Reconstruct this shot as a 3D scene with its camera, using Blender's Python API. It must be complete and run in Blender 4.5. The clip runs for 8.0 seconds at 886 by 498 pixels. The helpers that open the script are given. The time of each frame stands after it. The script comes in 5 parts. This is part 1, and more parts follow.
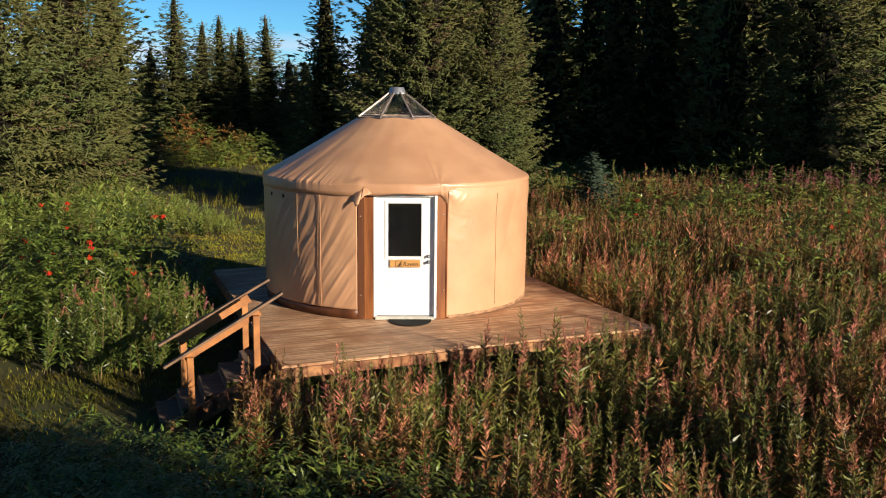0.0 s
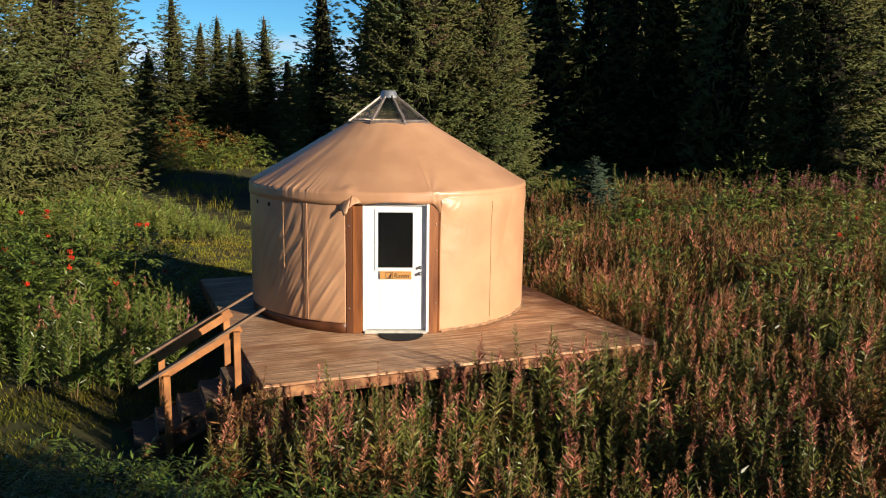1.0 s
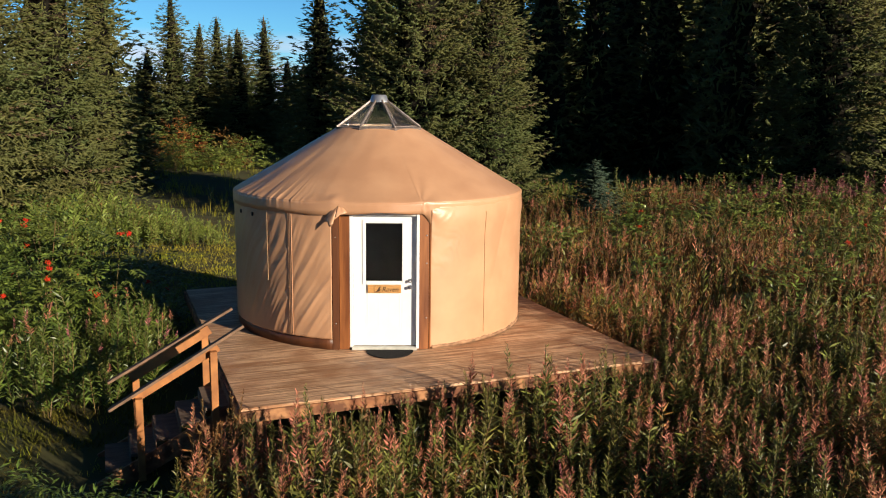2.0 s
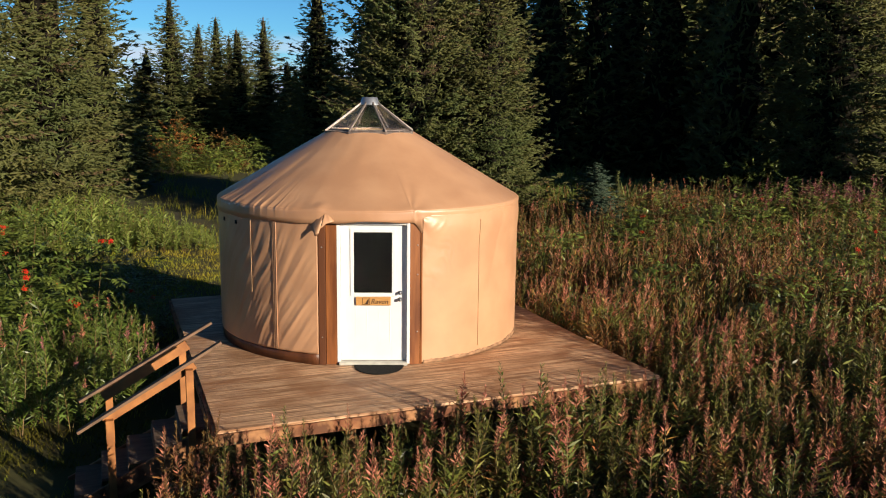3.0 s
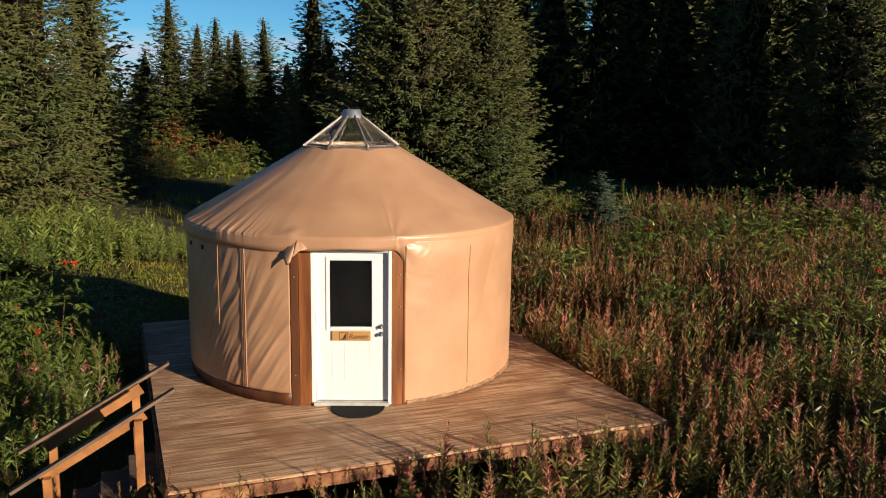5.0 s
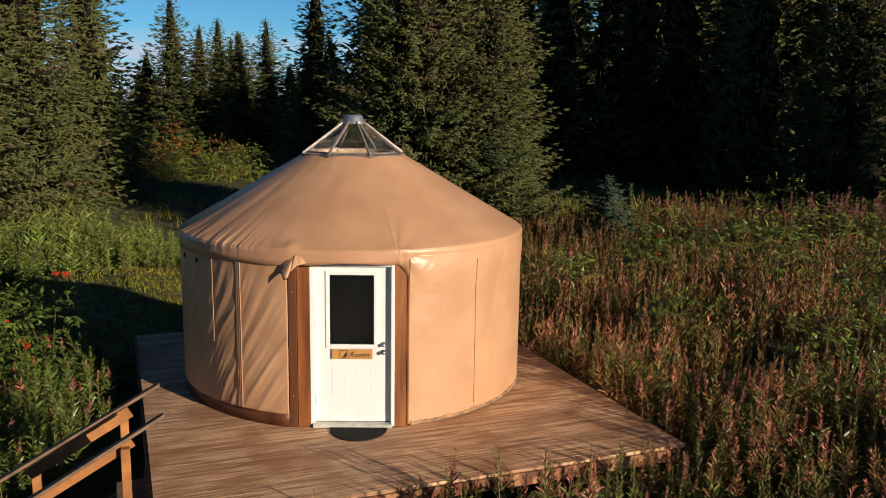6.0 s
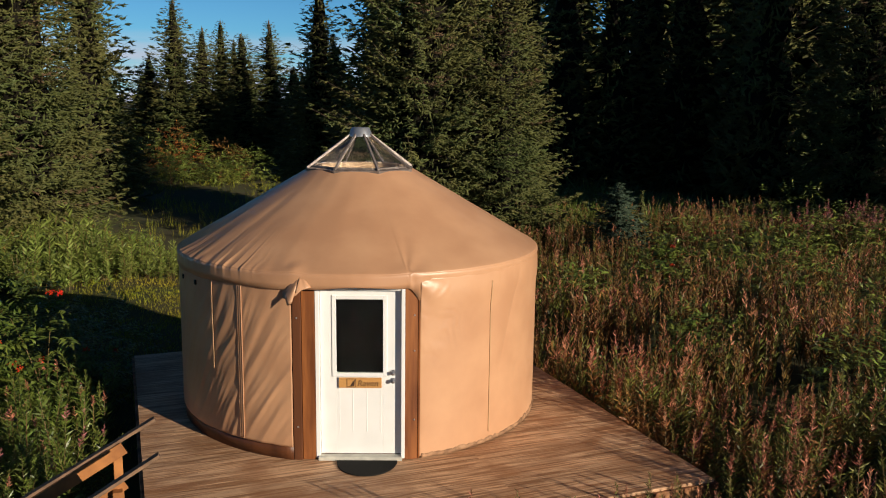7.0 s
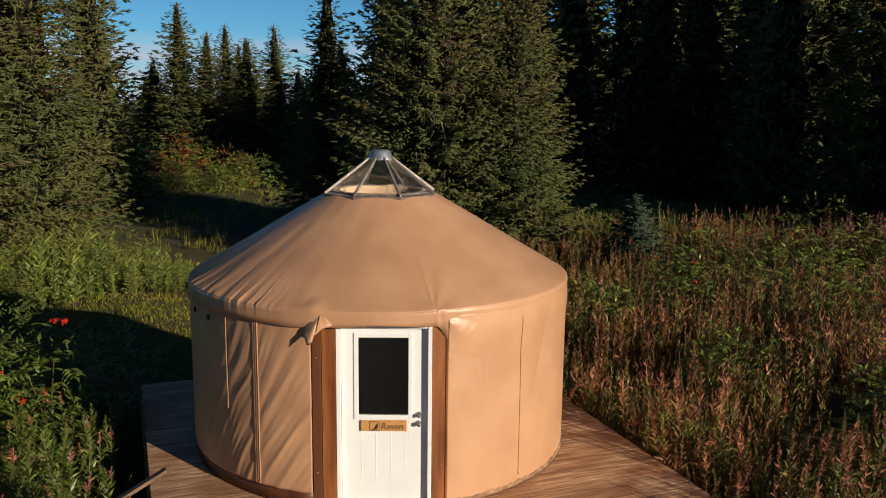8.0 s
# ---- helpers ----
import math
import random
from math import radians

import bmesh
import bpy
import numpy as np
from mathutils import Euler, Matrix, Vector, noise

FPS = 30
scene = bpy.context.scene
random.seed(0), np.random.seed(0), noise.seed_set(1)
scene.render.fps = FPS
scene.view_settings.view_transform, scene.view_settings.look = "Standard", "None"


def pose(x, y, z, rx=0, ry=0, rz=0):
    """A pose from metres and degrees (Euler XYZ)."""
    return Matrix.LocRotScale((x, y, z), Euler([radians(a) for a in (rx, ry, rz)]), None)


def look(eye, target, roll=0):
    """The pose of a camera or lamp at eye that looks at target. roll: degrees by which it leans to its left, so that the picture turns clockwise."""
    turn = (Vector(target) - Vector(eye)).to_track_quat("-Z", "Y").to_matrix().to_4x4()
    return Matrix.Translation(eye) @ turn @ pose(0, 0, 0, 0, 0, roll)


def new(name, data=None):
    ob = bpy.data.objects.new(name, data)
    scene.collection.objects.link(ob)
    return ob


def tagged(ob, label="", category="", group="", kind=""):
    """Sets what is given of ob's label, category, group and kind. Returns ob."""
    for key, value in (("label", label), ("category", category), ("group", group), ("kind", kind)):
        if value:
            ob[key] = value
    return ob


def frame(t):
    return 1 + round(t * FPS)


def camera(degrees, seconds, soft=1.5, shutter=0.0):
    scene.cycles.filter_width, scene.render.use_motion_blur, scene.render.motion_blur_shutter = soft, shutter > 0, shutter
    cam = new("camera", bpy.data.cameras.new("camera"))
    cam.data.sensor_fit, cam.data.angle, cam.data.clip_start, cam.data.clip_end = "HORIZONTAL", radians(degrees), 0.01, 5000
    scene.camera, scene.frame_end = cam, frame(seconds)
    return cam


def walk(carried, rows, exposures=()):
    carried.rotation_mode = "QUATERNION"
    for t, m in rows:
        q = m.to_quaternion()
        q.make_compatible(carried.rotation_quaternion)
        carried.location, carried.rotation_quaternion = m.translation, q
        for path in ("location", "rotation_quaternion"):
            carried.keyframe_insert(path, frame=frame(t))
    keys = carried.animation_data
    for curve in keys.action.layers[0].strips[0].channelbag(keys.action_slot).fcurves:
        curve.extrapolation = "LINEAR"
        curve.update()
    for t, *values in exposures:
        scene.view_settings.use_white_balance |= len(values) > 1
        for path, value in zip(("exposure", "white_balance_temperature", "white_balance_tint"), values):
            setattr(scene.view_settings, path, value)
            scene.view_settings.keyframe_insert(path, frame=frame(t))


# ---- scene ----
cam = camera(55.0, 8.0, soft=1.1)
PATH = [
    (0, (0.656, 1.199, 3.622), (0.735, 3.169, 3.281), 0.7),
    (0.5, (0.733, 1.516, 3.632), (0.81, 3.485, 3.292), 0.7),
    (1, (0.828, 1.827, 3.671), (0.903, 3.797, 3.333), 0.7),
    (1.5, (0.94, 2.145, 3.722), (1.011, 4.114, 3.384), 0.7),
    (3, (1.214, 3.096, 3.787), (1.275, 5.066, 3.451), 0.7),
    (3.5, (1.319, 3.382, 3.823), (1.377, 5.353, 3.485), 0.8),
    (4, (1.438, 3.686, 3.87), (1.493, 5.656, 3.533), 0.8),
    (4.5, (1.512, 3.991, 3.944), (1.564, 5.962, 3.606), 0.8),
    (6, (1.489, 4.856, 4.066), (1.53, 6.827, 3.729), 0.8),
    (6.5, (1.441, 5.165, 4.128), (1.479, 7.136, 3.792), 0.8),
    (7, (1.384, 5.491, 4.215), (1.417, 7.462, 3.88), 0.7),
    (7.5, (1.288, 5.832, 4.349), (1.319, 7.804, 4.015), 0.7),
    (8, (1.103, 6.156, 4.477), (1.129, 8.128, 4.144), 0.6),
]
walk(cam, [(t, look(eye, target, roll)) for t, eye, target, roll in PATH],
     exposures=[(0, 0.7), (2, 0.62), (4, 0.47), (6, 0.28), (8, 0.1)])

# ---- light ----
SUN_WAY = Vector((0.735, -0.678)).normalized()   # towards the sun, on the plan
SUN_UP = radians(15)
world = bpy.data.worlds.new("sky")
scene.world = world
world.use_nodes = True
wn = world.node_tree
wn.nodes.clear()
sky = wn.nodes.new("ShaderNodeTexSky")
sky.sky_type = "NISHITA"
sky.sun_disc = False
sky.sun_elevation = SUN_UP
sky.sun_rotation = math.atan2(SUN_WAY.x, SUN_WAY.y)
sky.air_density, sky.dust_density, sky.ozone_density = 1.0, 0.0, 3.0
back = wn.nodes.new("ShaderNodeBackground")
back.inputs["Strength"].default_value = 0.0245
wout = wn.nodes.new("ShaderNodeOutputWorld")
tint = wn.nodes.new("ShaderNodeMix")
tint.data_type, tint.blend_type = "RGBA", "MULTIPLY"
tint.inputs[0].default_value = 1.0
tint.inputs[7].default_value = (0.55, 1.14, 1.68, 1)
wn.links.new(sky.outputs[0], tint.inputs[6])
# a bank of thin cloud along the horizon
geo = wn.nodes.new("ShaderNodeTexCoord")
apart = wn.nodes.new("ShaderNodeSeparateXYZ")
wn.links.new(geo.outputs["Generated"], apart.inputs[0])
stretch = wn.nodes.new("ShaderNodeMapping")
stretch.inputs["Scale"].default_value = (4, 4, 40)
wn.links.new(geo.outputs["Generated"], stretch.inputs["Vector"])
puffs = wn.nodes.new("ShaderNodeTexNoise")
puffs.inputs["Scale"].default_value, puffs.inputs["Detail"].default_value = 1.6, 5.0
wn.links.new(stretch.outputs[0], puffs.inputs["Vector"])
height = wn.nodes.new("ShaderNodeMapRange")
height.inputs["From Min"].default_value, height.inputs["From Max"].default_value = 0.078, 0.045
wn.links.new(apart.outputs[2], height.inputs[0])
thick = wn.nodes.new("ShaderNodeMapRange")
thick.inputs["From Min"].default_value, thick.inputs["From Max"].default_value = 0.35, 0.6
wn.links.new(puffs.outputs[0], thick.inputs[0])
cover = wn.nodes.new("ShaderNodeMath")
cover.operation = "MULTIPLY"
wn.links.new(height.outputs[0], cover.inputs[0])
wn.links.new(thick.outputs[0], cover.inputs[1])
cloud = wn.nodes.new("ShaderNodeMix")
cloud.data_type = "RGBA"
cloud.inputs[7].default_value = (19, 20, 24, 1)
wn.links.new(cover.outputs[0], cloud.inputs[0])
fade = wn.nodes.new("ShaderNodeMapRange")     # a clear sky pales and brightens towards the horizon
fade.inputs["From Min"].default_value, fade.inputs["From Max"].default_value = 0.0, 0.45
fade.inputs["To Min"].default_value, fade.inputs["To Max"].default_value = 2.5, 0.75
wn.links.new(apart.outputs[2], fade.inputs[0])
pale = wn.nodes.new("ShaderNodeVectorMath")
pale.operation = "SCALE"
wn.links.new(tint.outputs[2], pale.inputs[0])
wn.links.new(fade.outputs[0], pale.inputs["Scale"])
wn.links.new(pale.outputs[0], cloud.inputs[6])
wn.links.new(cloud.outputs[2], back.inputs[0])
wn.links.new(back.outputs[0], wout.inputs[0])
sun = new("sun", bpy.data.lights.new("sun", "SUN"))
sun.data.energy, sun.data.angle, sun.data.color = 5.0, radians(0.5), (1.0, 0.87, 0.69)
sun.matrix_world = look((0, 0, 0), (-SUN_WAY.x * math.cos(SUN_UP), -SUN_WAY.y * math.cos(SUN_UP), -math.sin(SUN_UP)))

# ---- materials ----
def material(name, colour, rough=0.7, second=None, scale=6.0, stretch=(1, 1, 1), bump=0.2, fine=60.0, metal=0.0, island=0.0,
             sheer=0.0, spec=0.4, coat=0.0, contrast=(0.35, 0.65), obrandom=0.0, stain=None, stain_scale=1.2):
    """A surface of two colours mixed by noise at two scales, with fine relief."""
    m = bpy.data.materials.new(name)
    m.use_nodes = True
    t = m.node_tree
    n = t.nodes
    p = n["Principled BSDF"]
    p.inputs["Roughness"].default_value = rough
    p.inputs["Metallic"].default_value = metal
    p.inputs["Specular IOR Level"].default_value = spec
    p.inputs["Coat Weight"].default_value = coat
    co = n.new("ShaderNodeTexCoord")
    mp = n.new("ShaderNodeMapping")
    mp.inputs["Scale"].default_value = stretch
    t.links.new(co.outputs["Object"], mp.inputs["Vector"])
    if obrandom:
        shift = n.new("ShaderNodeObjectInfo")
        far = n.new("ShaderNodeMath")
        far.operation = "MULTIPLY"
        far.inputs[1].default_value = 90.0
        t.links.new(shift.outputs["Random"], far.inputs[0])
        t.links.new(far.outputs[0], mp.inputs["Location"])
    a = n.new("ShaderNodeTexNoise")
    a.inputs["Scale"].default_value, a.inputs["Detail"].default_value = scale, 6.0
    t.links.new(mp.outputs[0], a.inputs["Vector"])
    ramp = n.new("ShaderNodeMapRange")
    ramp.inputs["From Min"].default_value, ramp.inputs["From Max"].default_value = contrast
    t.links.new(a.outputs[0], ramp.inputs[0])
    mix = n.new("ShaderNodeMix")
    mix.data_type = "RGBA"
    second = second or tuple(c * 0.75 for c in colour)
    mix.inputs[6].default_value, mix.inputs[7].default_value = (*colour, 1), (*second, 1)
    t.links.new(ramp.outputs[0], mix.inputs[0])
    last = mix.outputs[2]
    if stain:                                   # broad patches that run on over neighbouring pieces
        where = n.new("ShaderNodeNewGeometry")
        b = n.new("ShaderNodeTexNoise")
        b.inputs["Scale"].default_value, b.inputs["Detail"].default_value, b.inputs["Distortion"].default_value = stain_scale, 7.0, 0.6
        t.links.new(where.outputs["Position"], b.inputs["Vector"])
        br = n.new("ShaderNodeMapRange")
        br.inputs["From Min"].default_value, br.inputs["From Max"].default_value, br.inputs["To Max"].default_value = 0.46, 0.66, 0.8
        t.links.new(b.outputs[0], br.inputs[0])
        bm2 = n.new("ShaderNodeMix")
        bm2.data_type = "RGBA"
        bm2.inputs[7].default_value = (*stain, 1)
        t.links.new(br.outputs[0], bm2.inputs[0])
        t.links.new(last, bm2.inputs[6])
        last = bm2.outputs[2]
    for amount, node, socket in ((island, "ShaderNodeNewGeometry", "Random Per Island"), (obrandom, "ShaderNodeObjectInfo", "Random")):
        if amount:
            g = n.new(node)
            r = n.new("ShaderNodeMapRange")
            r.inputs["To Min"].default_value, r.inputs["To Max"].default_value = 1 - amount, 1 + amount
            t.links.new(g.outputs[socket], r.inputs[0])
            h = n.new("ShaderNodeHueSaturation")
            t.links.new(r.outputs[0], h.inputs["Value"])
            t.links.new(last, h.inputs["Color"])
            last = h.outputs[0]
    t.links.new(last, p.inputs["Base Color"])
    if bump:
        b = n.new("ShaderNodeTexNoise")
        b.inputs["Scale"].default_value, b.inputs["Detail"].default_value = fine, 4.0
        t.links.new(mp.outputs[0], b.inputs["Vector"])
        bn = n.new("ShaderNodeBump")
        bn.inputs["Strength"].default_value, bn.inputs["Distance"].default_value = bump, 0.01
        t.links.new(b.outputs[0], bn.inputs["Height"])
        t.links.new(bn.outputs[0], p.inputs["Normal"])
    if sheer:
        tr = n.new("ShaderNodeBsdfTranslucent")
        t.links.new(last, tr.inputs["Color"])
        ms = n.new("ShaderNodeMixShader")
        ms.inputs[0].default_value = sheer
        t.links.new(p.outputs[0], ms.inputs[1])
        t.links.new(tr.outputs[0], ms.inputs[2])
        t.links.new(ms.outputs[0], n["Material Output"].inputs["Surface"])
    return m


CANVAS = material("tan_canvas", (0.56, 0.312, 0.173), 0.4, (0.475, 0.252, 0.137), 1.5, bump=0.05, fine=250, spec=0.5)
CANVAS_HEM = material("canvas_hem", (0.54, 0.335, 0.175), 0.5, (0.48, 0.29, 0.15), 3, bump=0.1, fine=200)
STAINHEM = material("stained_canvas_edge", (0.42, 0.24, 0.13), 0.8, (0.16, 0.085, 0.045), 7, bump=0.4, fine=60)
STAINED = material("stained_timber", (0.13, 0.046, 0.018), 0.45, (0.07, 0.025, 0.011), 5, (1, 1, 0.08), 0.25, 40)
PLY = material("varnished_plywood", (0.32, 0.115, 0.034), 0.42, (0.14, 0.045, 0.016), 9, (1, 1, 0.1), 0.2, 40)
WHITE = material("white_paint", (0.82, 0.82, 0.80), 0.35, (0.78, 0.78, 0.76), 3, bump=0.04, fine=80, coat=0.2)
RING = material("pale_ring_timber", (0.48, 0.33, 0.20), 0.6, (0.36, 0.23, 0.13), 6)
SILL = material("weathered_sill", (0.62, 0.60, 0.52), 0.5, (0.45, 0.43, 0.38), 9)
STEEL = material("dull_metal", (0.42, 0.42, 0.44), 0.35, metal=1.0, bump=0.05)
GALV = material("galvanised_cap", (0.62, 0.63, 0.65), 0.38, (0.48, 0.49, 0.5), 12, metal=0.85, bump=0.05)
RIB = material("skylight_rib", (0.33, 0.28, 0.25), 0.42, (0.2, 0.16, 0.14), 10, metal=0.5)
# near-black that stands for unlit space behind the glass and in the vents
DARK = material("unlit_black", (0.012, 0.011, 0.01), 0.8, bump=0)
BOARD = material("weathered_deck_board", (0.70, 0.44, 0.258), 0.62, (0.29, 0.145, 0.068), 2.4, (0.7, 16, 16), 0.7, 6, obrandom=0.13, contrast=(0.40, 0.60), stain=(0.30, 0.138, 0.06), stain_scale=1.1)
RIM = material("rim_board", (0.40, 0.19, 0.08), 0.7, (0.13, 0.05, 0.022), 5, (1, 1, 1), 0.8, 25, contrast=(0.40, 0.60), stain=(0.20, 0.06, 0.022), stain_scale=2.5)
TREAD = material("grey_tread", (0.17, 0.115, 0.075), 0.85, (0.10, 0.065, 0.045), 3, (1, 6, 1), 0.4, 30)
RAIL = material("rail_timber", (0.44, 0.18, 0.052), 0.6, (0.25, 0.095, 0.03), 4, (1, 1, 1), 0.3, 40)
RAILTOP = material("grey_handrail", (0.23, 0.135, 0.08), 0.8, (0.13, 0.08, 0.05), 6, (1, 1, 1), 0.4, 50)
RUBBER = material("black_rubber", (0.012, 0.012, 0.012), 0.9, (0.02, 0.019, 0.017), 60, bump=0.9, fine=120, spec=0.15)
PLAQUE = material("plaque_wood", (0.58, 0.31, 0.10), 0.5, (0.48, 0.23, 0.07), 8, (1, 1, 12))
BURNT = material("burnt_lettering", (0.05, 0.022, 0.01), 0.7, bump=0)
SOIL = material("meadow_ground", (0.055, 0.060, 0.012), 0.95, (0.065, 0.052, 0.016), 0.7, bump=0.8, fine=12)
GRASS = material("grass_blade", (0.22, 0.265, 0.022), 0.7, (0.34, 0.285, 0.034), 0.6, bump=0, island=0.35, sheer=0.25, spec=0.15)
TURF = material("mossy_turf_blade", (0.078, 0.086, 0.012), 0.85, (0.115, 0.092, 0.015), 0.9, bump=0, island=0.4, sheer=0.15, spec=0.1)
LEAF = material("green_leaf", (0.098, 0.125, 0.024), 0.42, (0.165, 0.15, 0.034), 1.2, bump=0, island=0.7, sheer=0.08, spec=0.32)
LEAF_DEEP = material("deep_green_leaf", (0.095, 0.15, 0.026), 0.38, (0.15, 0.18, 0.034), 1.5, bump=0, island=0.5, sheer=0.22, spec=0.5)
BUSHLEAF = material("fresh_bush_leaf", (0.108, 0.16, 0.027), 0.38, (0.175, 0.185, 0.036), 1.2, bump=0, island=0.7, sheer=0.05, spec=0.5)
RUST = material("rust_leaf", (0.225, 0.075, 0.027), 0.55, (0.19, 0.105, 0.03), 1.0, bump=0, island=0.5, sheer=0.1, spec=0.35)
SEED = material("pink_seed_spike", (0.50, 0.165, 0.12), 0.55, (0.45, 0.19, 0.095), 0.8, bump=0, island=0.45, sheer=0.12, spec=0.25)
BLOOM = material("magenta_bloom", (0.42, 0.13, 0.16), 0.6, (0.38, 0.12, 0.125), 2, bump=0, island=0.3, sheer=0.15)
STEM = material("plant_stem", (0.17, 0.085, 0.04), 0.7, (0.12, 0.10, 0.03), 2, bump=0, island=0.3)
DRY = material("dry_leaf", (0.26, 0.16, 0.042), 0.6, (0.24, 0.10, 0.03), 1.0, bump=0, island=0.7, sheer=0.08, spec=0.25)
WEED = material("pale_weed_leaf", (0.135, 0.19, 0.036), 0.55, (0.19, 0.22, 0.045), 1.0, bump=0, island=0.35, sheer=0.15, spec=0.3)
AUTUMN = material("orange_red_leaf", (0.38, 0.10, 0.03), 0.6, (0.36, 0.17, 0.04), 1.0, bump=0, island=0.35, sheer=0.12, spec=0.2)
BERRY = material("red_berry", (0.55, 0.02, 0.012), 0.3, (0.5, 0.04, 0.01), 5, bump=0, island=0.2)
NEEDLE = material("spruce_needle", (0.080, 0.104, 0.030), 0.6, (0.115, 0.106, 0.031), 0.35, bump=0, island=0.3, sheer=0.12, spec=0.25)
NEEDLE_BLUE = material("blue_spruce_needle", (0.040, 0.066, 0.042), 0.6, (0.055, 0.075, 0.04), 0.7, bump=0, island=0.4, sheer=0.12, spec=0.25)
# near-black colour that paints the shade inside the spruce crowns
CORE_SHADE = material("shaded_crown_core", (0.014, 0.012, 0.008), 0.95, (0.008, 0.007, 0.005), 3, bump=1.0, fine=20, spec=0.1)
DEADTWIG = material("bare_brown_twigs", (0.20, 0.13, 0.075), 0.8, (0.13, 0.085, 0.05), 1.5, bump=0, island=0.35, spec=0.15)
BARK = material("spruce_bark", (0.13, 0.085, 0.06), 0.9, (0.08, 0.055, 0.04), 4, (1, 1, 0.3), 0.8, 14)


def clear_glass(name, tint=(0.9, 0.92, 0.93), rough=0.03):
    m = bpy.data.materials.new(name)
    m.use_nodes = True
    t = m.node_tree
    p = t.nodes["Principled BSDF"]
    p.inputs["Base Color"].default_value = (*tint, 1)
    p.inputs["Roughness"].default_value = rough
    p.inputs["Transmission Weight"].default_value = 1.0
    p.inputs["IOR"].default_value = 1.45
    return m


GLASS = clear_glass("window_glass")
ACRYLIC = clear_glass("skylight_acrylic", (0.88, 0.91, 0.95), 0.05)


# ---- building blocks ----
def to_object(name, bm, mat, smooth=False):
    me = bpy.data.meshes.new(name)
    bm.normal_update()
    bm.to_mesh(me)
    bm.free()
    for m in mat if isinstance(mat, (list, tuple)) else (mat,):
        me.materials.append(m)
    if smooth:
        for f in me.polygons:
            f.use_smooth = True
    return new(name, me)


def part(name, bm, mat, parent, label="", smooth=False):
    ob = to_object(name, bm, mat, smooth)
    ob.parent = parent
    if label:
        ob["label"] = label
    return ob


def box(x0, x1, y0, y1, z0, z1, bevel=0.004, m=None):
    bm = bmesh.new()
    bmesh.ops.create_cube(bm, size=1.0, matrix=Matrix.LocRotScale(((x0 + x1) / 2, (y0 + y1) / 2, (z0 + z1) / 2), None, (x1 - x0, y1 - y0, z1 - z0)))
    if bevel:
        bmesh.ops.bevel(bm, geom=bm.edges[:], offset=bevel, segments=1, affect="EDGES")
    if m is not None:
        bm.transform(m)
    return bm


def beam(a, b, width, height, bevel=0.004):
    """A bar of a rectangular section from a to b, its height upwards."""
    a, b = Vector(a), Vector(b)
    d = b - a
    y = d.normalized()
    x = y.cross(Vector((0, 0, 1)))
    if x.length < 1e-4:
        x = Vector((1, 0, 0))
    x.normalize()
    z = x.cross(y)
    m = Matrix((x, y, z)).transposed().to_4x4()
    m.translation = (a + b) / 2
    return box(-width / 2, width / 2, -d.length / 2, d.length / 2, -height / 2, height / 2, bevel, m)


def lathe(profile, steps=48):
    """A surface of revolution round z, from (radius, height) pairs."""
    bm = bmesh.new()
    rings = []
    for k in range(steps):
        a = 2 * math.pi * k / steps
        rings.append([bm.verts.new((r * math.cos(a), r * math.sin(a), z)) for r, z in profile])
    for k in range(steps):
        p, q = rings[k], rings[(k + 1) % steps]
        for i in range(len(profile) - 1):
            bm.faces.new((p[i], q[i], q[i + 1], p[i + 1]))
    return bm


def sheet(rows):
    """A grid of quads from rows of points."""
    bm = bmesh.new()
    vs = [[bm.verts.new(p) for p in r] for r in rows]
    for i in range(len(vs) - 1):
        for j in range(len(vs[0]) - 1):
            bm.faces.new((vs[i][j], vs[i][j + 1], vs[i + 1][j + 1], vs[i + 1][j]))
    return bm


def from_arrays(name, verts, tris, mats, index=None, smooth=False):
    me = bpy.data.meshes.new(name)
    verts, tris = np.asarray(verts, np.float32), np.asarray(tris, np.int32)
    me.vertices.add(len(verts))
    me.vertices.foreach_set("co", verts.ravel())
    me.loops.add(len(tris) * 3)
    me.loops.foreach_set("vertex_index", tris.ravel())
    me.polygons.add(len(tris))
    me.polygons.foreach_set("loop_start", np.arange(0, len(tris) * 3, 3, dtype=np.int32))
    for m in mats:
        me.materials.append(m)
    if index is not None:
        me.polygons.foreach_set("material_index", np.asarray(index, np.int32))
    me.polygons.foreach_set("use_smooth", np.full(len(tris), smooth))
    me.update(calc_edges=True)
    return me


def unit(v):
    return v / np.maximum(np.linalg.norm(v, axis=-1, keepdims=True), 1e-9)


def frames_from(way, up):
    """Turns whose y goes along way and whose z leans to up."""
    y = unit(way)
    x = unit(np.cross(y, up))
    return np.stack([x, y, np.cross(x, y)], axis=-1)


